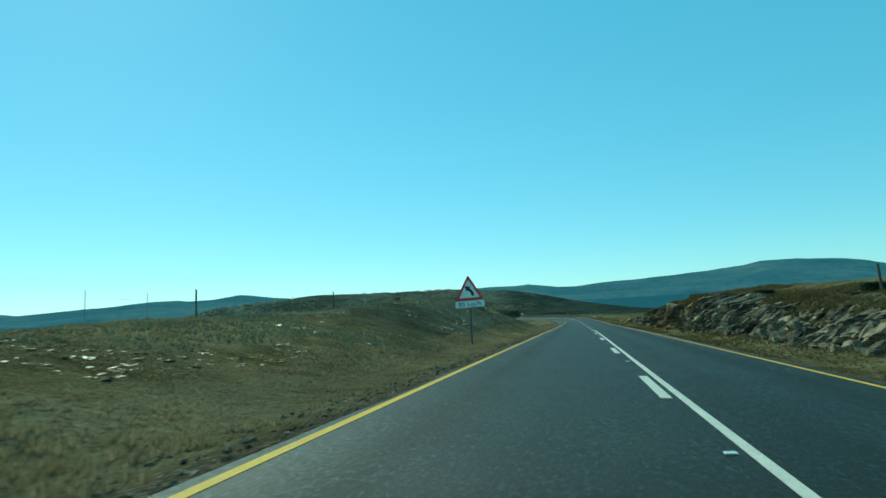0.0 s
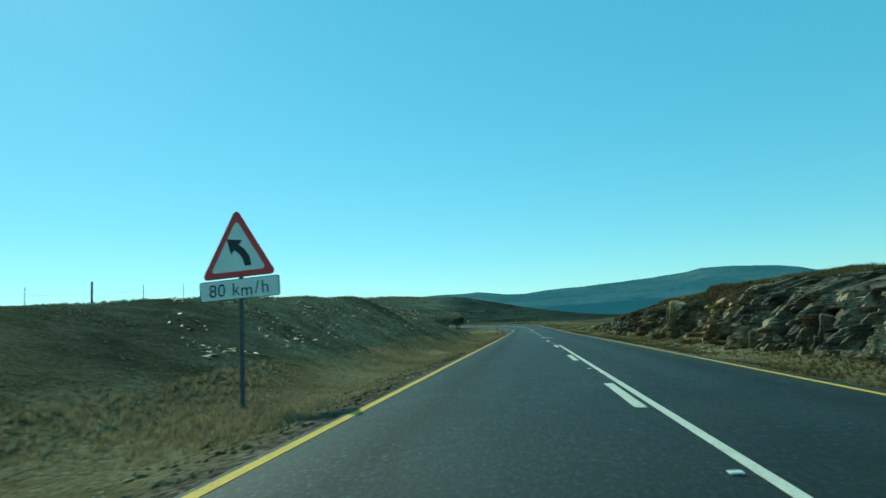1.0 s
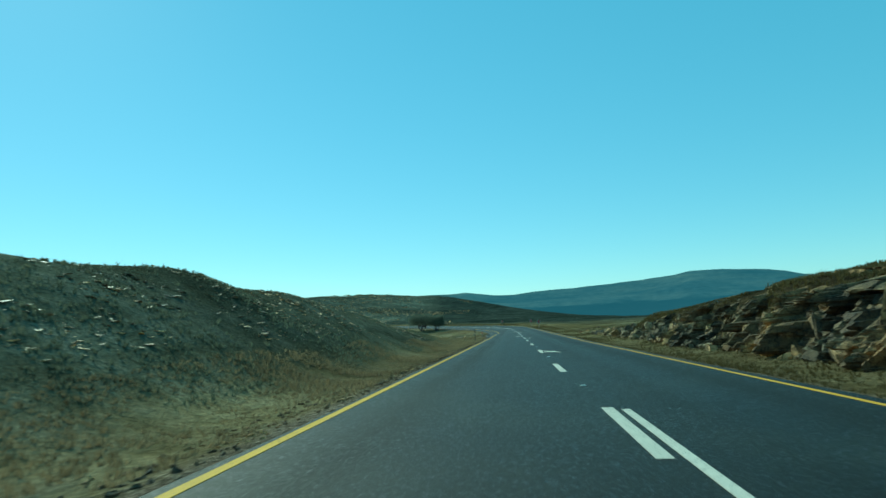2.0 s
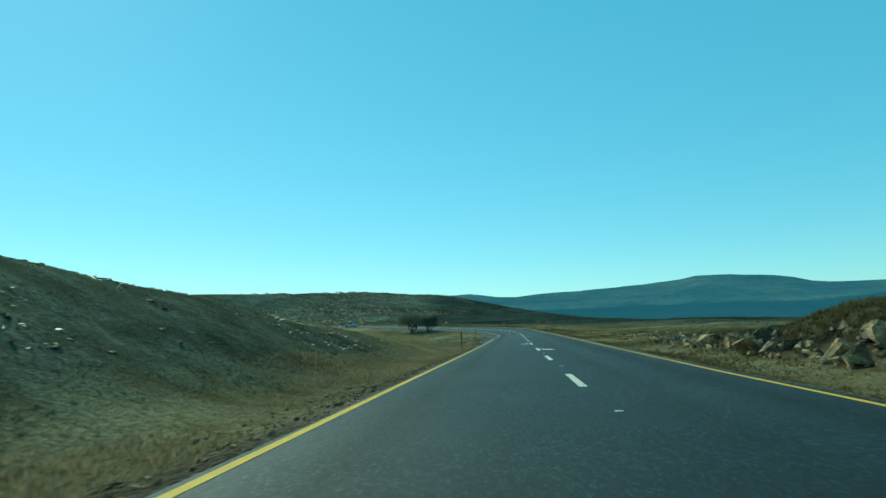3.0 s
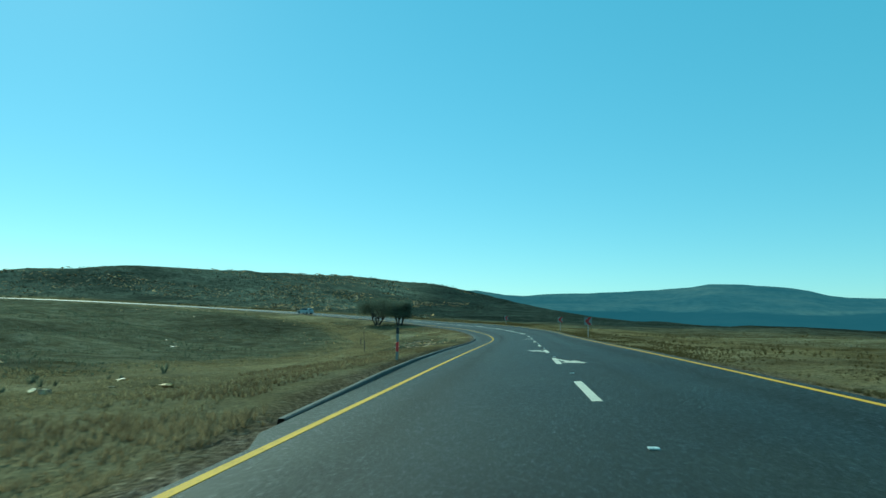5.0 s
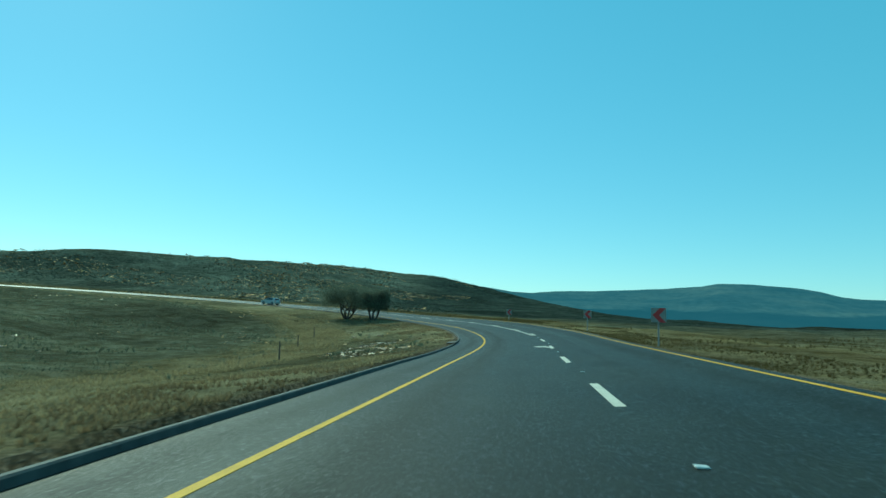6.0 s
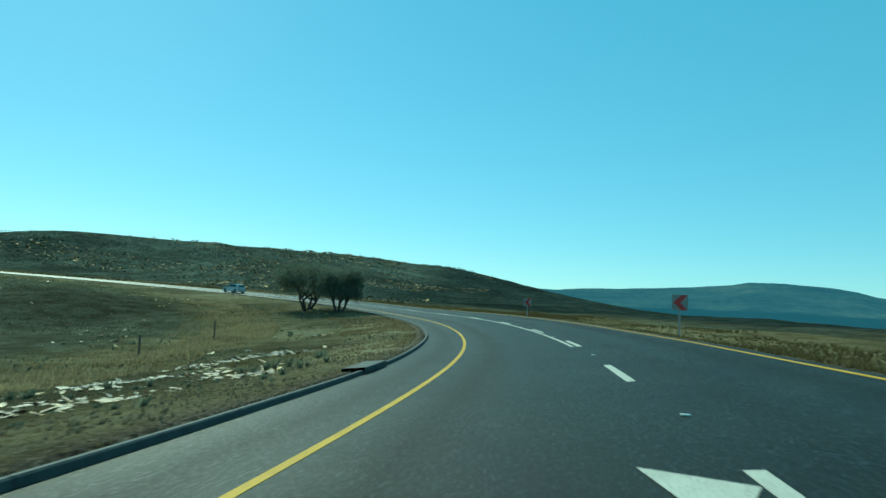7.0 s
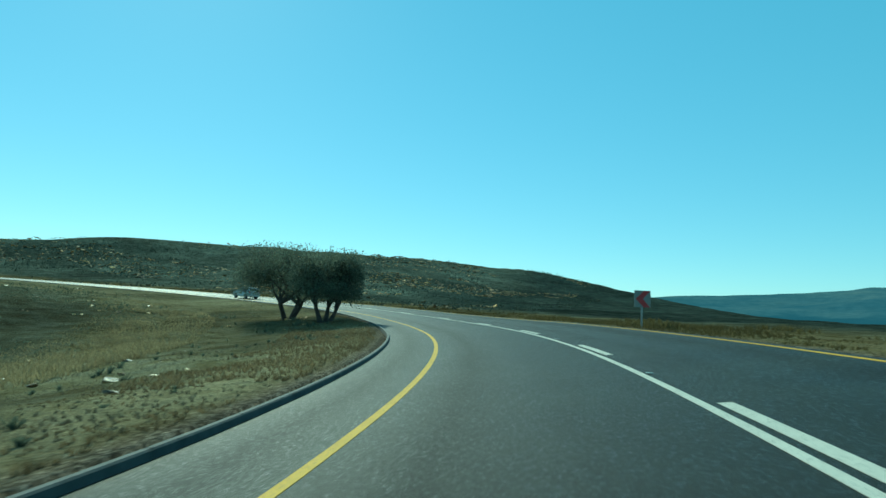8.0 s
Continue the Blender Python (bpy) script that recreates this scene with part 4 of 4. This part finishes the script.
# ---- thorn trees inside the bend ----
def thorn_tree(x, y, height, reach, stems, seed, label, name="thorn_tree", kind_of="tree", group="trees inside the bend", leaves=None):
    g = np.random.default_rng(seed)
    k = min(1.0, 0.25 + reach / 2.8)
    z = float(ground_at(x, y)[0])
    tree = tagged(new(name), label, kind_of, group)
    tree.matrix_basis = Matrix.Translation((x, y, z))
    trunk, tips = bmesh.new(), []
    for stem in range(stems):
        a = 6.28 * stem / stems + g.uniform(-0.4, 0.4)
        foot = Vector((math.cos(a) * 0.16, math.sin(a) * 0.16, -0.3))
        fork = Vector((math.cos(a) * reach * 0.3, math.sin(a) * reach * 0.3, height * g.uniform(0.12, 0.22)))
        rod(trunk, foot, fork, 0.20 * k, 0.12 * k, 9)
        for j in range(4):
            b = a + g.normal() * 0.9
            far = g.uniform(0.35, 0.75) * reach
            elbow = fork.lerp(Vector((math.cos(b) * far, math.sin(b) * far, height * g.uniform(0.45, 0.7))), 0.5) + Vector((0, 0, -0.1))
            end = Vector((math.cos(b) * far, math.sin(b) * far, height * g.uniform(0.6, 0.85)))
            rod(trunk, fork, elbow, 0.11 * k, 0.065 * k, 7)
            rod(trunk, elbow, end, 0.06 * k, 0.03 * k, 6)
            tips.append(end)
            for _ in range(4):
                c = b + g.normal() * 0.9
                far2 = min(reach, far + g.uniform(0.1, 0.6) * reach * 0.6)
                twig = Vector((math.cos(c) * far2, math.sin(c) * far2, height * g.uniform(0.38, 0.93) * (1 - 0.25 * (far2 / reach) ** 2)))
                rod(trunk, elbow.lerp(end, g.uniform(0.3, 1)), twig, 0.035 * k, 0.012 * k, 5)
                tips.append(twig)
    part("trunk", trunk, BARK, tree)
    n = 420
    centres = np.array([t for t in tips]).repeat(n, 0)
    spread = k * np.array([0.52, 0.52, 0.30]) + np.array([0.08, 0.08, 0.03]) * reach
    c = centres + np.clip(g.normal(size=centres.shape), -1.7, 1.5) * spread
    c = c[(np.hypot(c[:, 0], c[:, 1]) < reach * 1.1) & (c[:, 2] < height * g.uniform(0.88, 1.0, len(c))) & (c[:, 2] > height * g.uniform(0.16, 0.36, len(c)))]
    m = len(c)
    u, v = g.normal(size=(m, 3)), g.normal(size=(m, 3))
    u /= np.linalg.norm(u, axis=1)[:, None]
    v -= (v * u).sum(1)[:, None] * u
    v /= np.linalg.norm(v, axis=1)[:, None]
    size = g.uniform(0.04, 0.085, (m, 1))
    verts = np.stack([c - u * size, c + v * size * 0.6, c + u * size, c - v * size * 0.6], 1).reshape(-1, 3)
    crown = new("crown", mesh("crown", verts, np.arange(4 * m).reshape(-1, 4), leaves or LEAVES))
    crown.parent = tree
    return tree


thorn_tree(-28.0, 249.2, 5.9, 3.9, 4, 71, "grey green thorn tree with a spreading crown and thick forked trunk")
thorn_tree(-23.0, 245.6, 5.2, 2.3, 3, 72, "many-stemmed thorn tree with a ragged open crown")
for x, y, h, r, seed in ((12.6, 31.7, 0.34, 0.42, 74), (11.6, 46.9, 0.32, 0.45, 75), (12.9, 48.6, 0.36, 0.5, 76)):
    thorn_tree(x, y, h, r, 3, seed, "low dark shrub on top of the rock cutting", "shrub", "shrub", "shrubs on the cutting", SHRUB_LEAVES)


# ---- signs ----
def triangle(w, drop=0.0):
    """Outline of an upright triangle with rounded corners, width w, its base at z = 0."""
    h, r, out = w * 0.866, w * 0.045, []
    for cx, cz, a0 in ((-w / 2 + r * 1.73, r, 210), (w / 2 - r * 1.73, r, 330), (0, h - 2 * r, 90)):
        for da in (-60, -30, 0, 30, 60):
            a = radians(a0 + da)
            out.append((cx + r * math.cos(a), cz + r * math.sin(a)))
    return [(x, z + drop) for x, z in out]


def letters(name, words, size, material, parent, at):
    cu = bpy.data.curves.new(name, "FONT")
    cu.body, cu.size, cu.align_x, cu.align_y, cu.extrude = words, size, "CENTER", "CENTER", 0.001
    ob = bpy.data.objects.new(name, cu)
    scene.collection.objects.link(ob)
    me = bpy.data.meshes.new_from_object(ob.evaluated_get(bpy.context.evaluated_depsgraph_get()))
    bpy.data.objects.remove(ob)
    me.materials.clear()
    me.materials.append(material)
    ob = new(name, me)
    ob.parent = parent
    ob.matrix_basis = pose(*at, 90, 0, 0)
    return ob


def warning_sign(x, y, low, width, tilt):
    """low: height of the triangle's base over the road."""
    z = float(ground_at(x, y)[0])
    sign = tagged(new("warning_sign"), "leaning triangular bend warning sign with speed plate", "road sign")
    sign.matrix_basis = Matrix.Translation((x, y, z)) @ Matrix.Rotation(radians(-4), 4, "Z")
    up = low - z
    lean = Matrix.Translation((0, 0, up)) @ Matrix.Rotation(radians(-tilt), 4, "Y")
    part("post", rod(bmesh.new(), (0, 0.06, -0.4), (0.02, 0.06, up + width * 0.5), 0.045, 0.045, 14), DULL_STEEL, sign, "dull grey steel post")

    def leaf(name, outline, depth, front, material, label=""):
        ob = part(name, plate(bmesh.new(), outline, depth), material, sign, label)
        ob.matrix_basis = lean @ Matrix.Translation((0, front, 0))
        return ob

    leaf("panel", triangle(width), 0.012, 0.0, SIGN_RED, "red bordered triangular panel")
    inner = [(cx * 0.74, 0.075 * width + (cz * 0.74)) for cx, cz in triangle(width)]
    leaf("panel_field", inner, 0.004, -0.009, SIGN_WHITE, "faded white field")
    k = width / 1.5
    bend = [(0.20, 0.20), (0.33, 0.20), (0.31, 0.36), (0.22, 0.50), (0.10, 0.60), (0.17, 0.68), (-0.14, 0.73), (-0.06, 0.43), (0.01, 0.51), (0.12, 0.41), (0.18, 0.31)]
    leaf("bend_arrow", [((cx - 0.07) * k, cz * k) for cx, cz in bend], 0.004, -0.013, SIGN_BLACK, "black bent arrow")
    w2, h2 = width * 0.53, -0.40 * k
    r = 0.04
    outline = []
    for cx, cz, a0 in ((w2 - r, -0.03 - r, 45), (-w2 + r, -0.03 - r, 135), (-w2 + r, h2 + r, 225), (w2 - r, h2 + r, 315)):
        outline += [(cx + r * math.cos(radians(a0 + d)), cz + r * math.sin(radians(a0 + d))) for d in (-45, 0, 45)]
    leaf("speed_plate", outline, 0.012, 0.004, SIGN_BLACK, "rectangular plate under the triangle")
    leaf("plate_field", [(cx * 0.975, (cz + 0.215 * k) * 0.93 - 0.215 * k) for cx, cz in outline], 0.004, -0.005, SIGN_WHITE)
    for sort, at in zip("80km/h", (-0.56, -0.375, -0.07, 0.16, 0.375, 0.55)):
        glyph = letters("letter", sort, 0.33 * k, SIGN_BLACK, sign, (0, 0, 0))
        glyph.matrix_basis = lean @ pose(at, -0.010, (-0.225 if sort not in "m" else -0.25) * k, 90, 0, 0)
    return sign


warning_sign(-5.23, 36.9, 2.70, 1.6, 1.5)


def chevron_sign(x, y, facing, tall=1.75):
    z = float(ground_at(x, y)[0])
    sign = tagged(new("chevron_sign"), "square white sign with a bold red chevron", "road sign", "bend chevrons")
    sign.matrix_basis = Matrix.Translation((x, y, z)) @ Matrix.Rotation(radians(facing), 4, "Z")
    part("post", rod(bmesh.new(), (0, 0.05, -0.4), (0, 0.05, tall - 0.1), 0.038, 0.038, 12), GALV, sign, "galvanised steel post")
    a, b = 0.33, tall - 0.66
    part("panel", plate(bmesh.new(), [(-a, b), (a, b), (a, tall), (-a, tall)], 0.014), SIGN_GREY, sign, "white square panel")
    m = (b + tall) / 2
    shape = [(-0.27, m), (0.05, m + 0.325), (0.315, m + 0.325), (0.02, m), (0.315, m - 0.325), (0.05, m - 0.325)]
    ob = part("chevron", plate(bmesh.new(), shape, 0.004), CHEVRON_RED, sign, "red chevron")
    ob.matrix_basis = Matrix.Translation((0, -0.010, 0))
    part("bracket", box(bmesh.new(), (0.3, 0.03, 0.04), (0, 0.022, tall - 0.2), 0.005), GALV, sign)
    return sign


chevron_sign(5.77, 183.2, 0)
chevron_sign(4.90, 209.1, 4)
chevron_sign(-2.55, 233.6, 22, 1.45)


# ---- fence on the mound, and old posts inside the bend ----
def fence_post(x, y, tall, lean, thick=0.06):
    z = float(ground_at(x, y)[0])
    ob = part("fence_post", rod(bmesh.new(), (0, 0, -0.4), (0, 0, tall), thick, thick * 0.85, 9), WOOD)
    ob.matrix_basis = Matrix.Translation((x, y, z)) @ Matrix.Rotation(radians(lean), 4, "Y")
    return tagged(ob, "weathered wooden fence post standing in dry grass", "fence post", "fence posts")


fence = tagged(new("fence"), "sagging wire fence with wooden posts and thin droppers", "fence")
fy = np.arange(24.35, 104.0, 3.85)
fz = ground_at(np.full_like(fy, -18.8), fy)
for k, (y, z) in enumerate(zip(fy, fz)):
    main = k % 5 == 2
    thick, tall = (0.05, 1.75) if main else (0.016, 1.55)
    ob = part("post" if main else "dropper", rod(bmesh.new(), (-18.8, y, z - 0.3), (-18.8 + 0.03 * math.sin(5 * k), y, z + tall), thick, thick * 0.9, 8), WOOD if main else GALV, fence)
for h in (0.4, 0.8, 1.2):
    bm = bmesh.new()
    for k in range(len(fy) - 1):
        rod(bm, (-18.74, fy[k], fz[k] + h), (-18.74, fy[k + 1], fz[k + 1] + h), 0.0025, 0.0025, 4)
    part("wire", bm, GALV, fence)
lone = new("boulder", BLOCKS[4])
lone.matrix_basis = Matrix.Translation((-14.5, 55.0, float(ground_at(-14.5, 55.0)[0]) + 0.13)) @ Matrix.Diagonal((0.45, 0.45, 0.5, 1))
tagged(lone, "dark lone boulder on the grassy mound's crest", "boulder")
for x, y, tall in ((12.6, 31.0, 1.15), (-16.85, 195.1, 1.3), (-21.04, 209.9, 1.1), (-23.6, 221.7, 1.3)):
    fence_post(x, y, tall, -2)


def marker_post(x, y, tall, banded):
    """A low steel post beside the shoulder."""
    z = float(ground_at(x, y)[0])
    ob = tagged(new("marker_post"), "low " + ("red and white banded" if banded else "dark rusted steel") + " marker post on the grass verge", "marker post", "marker posts")
    ob.matrix_basis = Matrix.Translation((x, y, z))
    part("shaft", box(bmesh.new(), (0.09, 0.05, tall + 0.3), (0, 0, tall / 2 - 0.15), 0.008), SIGN_GREY if banded else WOOD, ob)
    if banded:
        part("band", box(bmesh.new(), (0.10, 0.06, tall * 0.3), (0, 0, tall * 0.42), 0.006), SIGN_RED, ob, "red band")
    part("cap", box(bmesh.new(), (0.11, 0.07, tall * 0.2), (0, 0, tall * 0.93), 0.012), SIGN_BLACK, ob, "black cap")


marker_post(-4.35, 130.2, 1.45, False)
marker_post(-4.4, 150.0, 1.15, True)


# ---- road studs ----
def stud():
    bm = box(bmesh.new(), (0.10, 0.085, 0.016), (0, 0, 0.009), 0.005)
    ob = part("road_stud", bm, STUD)
    return tagged(ob, "small white reflective road stud between line dashes", "road stud", "road studs")


first = stud()
for k, d0 in enumerate(DASHES[3:26]):
    p = on_road(d0 - 3.6, MIDDLE + 0.06)
    m = Matrix.Translation((p[0], p[1], p[2] + 0.002)) @ Matrix.Rotation(radians(heading(d0)), 4, "Z")
    if k == 0:
        first.matrix_basis = m
    else:
        copy_thing(first, m)


# ---- the car ahead on the climb ----
def car(s, o):
    p = on_road(s, o)
    body = tagged(new("car"), "white hatchback driving away up the hill road", "car")
    grade = math.atan(float(np.interp(s, KNOTS, SLOPE)) * 0.01)
    body.matrix_basis = Matrix.Translation(p) @ Matrix.Rotation(radians(heading(s)), 4, "Z") @ Matrix.Rotation(grade, 4, "X")
    bm = bmesh.new()
    side = [(-2.0, 0.35), (-2.05, 0.75), (-1.95, 1.0), (-1.6, 1.42), (-0.9, 1.50), (0.1, 1.46), (0.95, 0.98), (1.85, 0.82), (2.0, 0.55), (1.95, 0.30), (1.65, 0.28), (1.55, 0.6), (1.25, 0.68), (0.95, 0.6), (0.85, 0.25), (-0.85, 0.25), (-0.95, 0.6), (-1.25, 0.68), (-1.55, 0.6), (-1.65, 0.28)]
    lo, hi = [], []
    for y, z in side:
        half = 0.84 - 0.20 * max(0, z - 0.95) / 0.55
        lo.append(bm.verts.new((-half, y, z)))
        hi.append(bm.verts.new((half, y, z)))
    n = len(side)
    bm.faces.new(lo)
    bm.faces.new(hi[::-1])
    for i in range(n):
        bm.faces.new((lo[(i + 1) % n], lo[i], hi[i], hi[(i + 1) % n]))
    bmesh.ops.recalc_face_normals(bm, faces=bm.faces[:])
    part("body", bm, CAR_PAINT, body)
    for name, pts in (("rear_window", [(-0.58, -1.93, 1.03), (0.58, -1.93, 1.03), (0.52, -1.66, 1.36), (-0.52, -1.66, 1.36)]),
                      ("windscreen", [(0.6, 0.93, 1.02), (-0.6, 0.93, 1.02), (-0.55, 0.22, 1.42), (0.55, 0.22, 1.42)]),
                      ("side_window", [(-0.83, -1.4, 1.02), (-0.83, 0.7, 1.02), (-0.70, 0.05, 1.40), (-0.70, -1.3, 1.40)]),
                      ("side_window", [(0.83, 0.7, 1.02), (0.83, -1.4, 1.02), (0.70, -1.3, 1.40), (0.70, 0.05, 1.40)])):
        bm = bmesh.new()
        f = bm.faces.new([bm.verts.new(v) for v in pts])
        bmesh.ops.recalc_face_normals(bm, faces=[f])
        ex = bmesh.ops.extrude_face_region(bm, geom=[f])
        mid = sum((Vector(v) for v in pts), Vector()) / 4 - Vector((0, -0.3, 1.0))
        mid = Vector((mid.x if "side" in name else 0, mid.y if "side" not in name else 0, 0.3)).normalized() * 0.02
        bmesh.ops.translate(bm, vec=mid, verts=[v for v in ex["geom"] if isinstance(v, bmesh.types.BMVert)])
        part(name, bm, GLASS, body)
    for x in (-0.74, 0.74):
        for y in (-1.25, 1.25):
            w = part("wheel", rod(bmesh.new(), (x - 0.1, y, 0.31), (x + 0.1, y, 0.31), 0.31, 0.31, 18), RUBBER, body)
            part("rim", rod(bmesh.new(), (x * 1.145 - 0.01, y, 0.31), (x * 1.145 + 0.01, y, 0.31), 0.19, 0.19, 14), GALV, w)
        part("tail_lamp", box(bmesh.new(), (0.14, 0.05, 0.26), (x * 0.95, -2.02, 0.85), 0.015), LAMP_RED, body)
    return body


car(300.5, -0.45)


# ---- pale stones lying in the oncoming lane's verge ----
for x, y, size, turn in ((7.29, 52.05, 0.26, 20), (9.25, 92.8, 0.22, 75), (9.7, 43.2, 0.2, 120)):
    stone = tagged(new("pale_stone", boulder_mesh("pale_stone", int(y), 0.5)), "small pale stone lying in the short verge grass", "stone", "verge stones")
    stone.data.materials.append(PALE_ROCK)
    stone.matrix_basis = Matrix.Translation((x, y, float(ground_at(x, y)[0]) + 0.05)) @ Matrix.Rotation(radians(turn), 4, "Z") @ Matrix.Diagonal((size, size * 0.6, size * 0.5, 1))
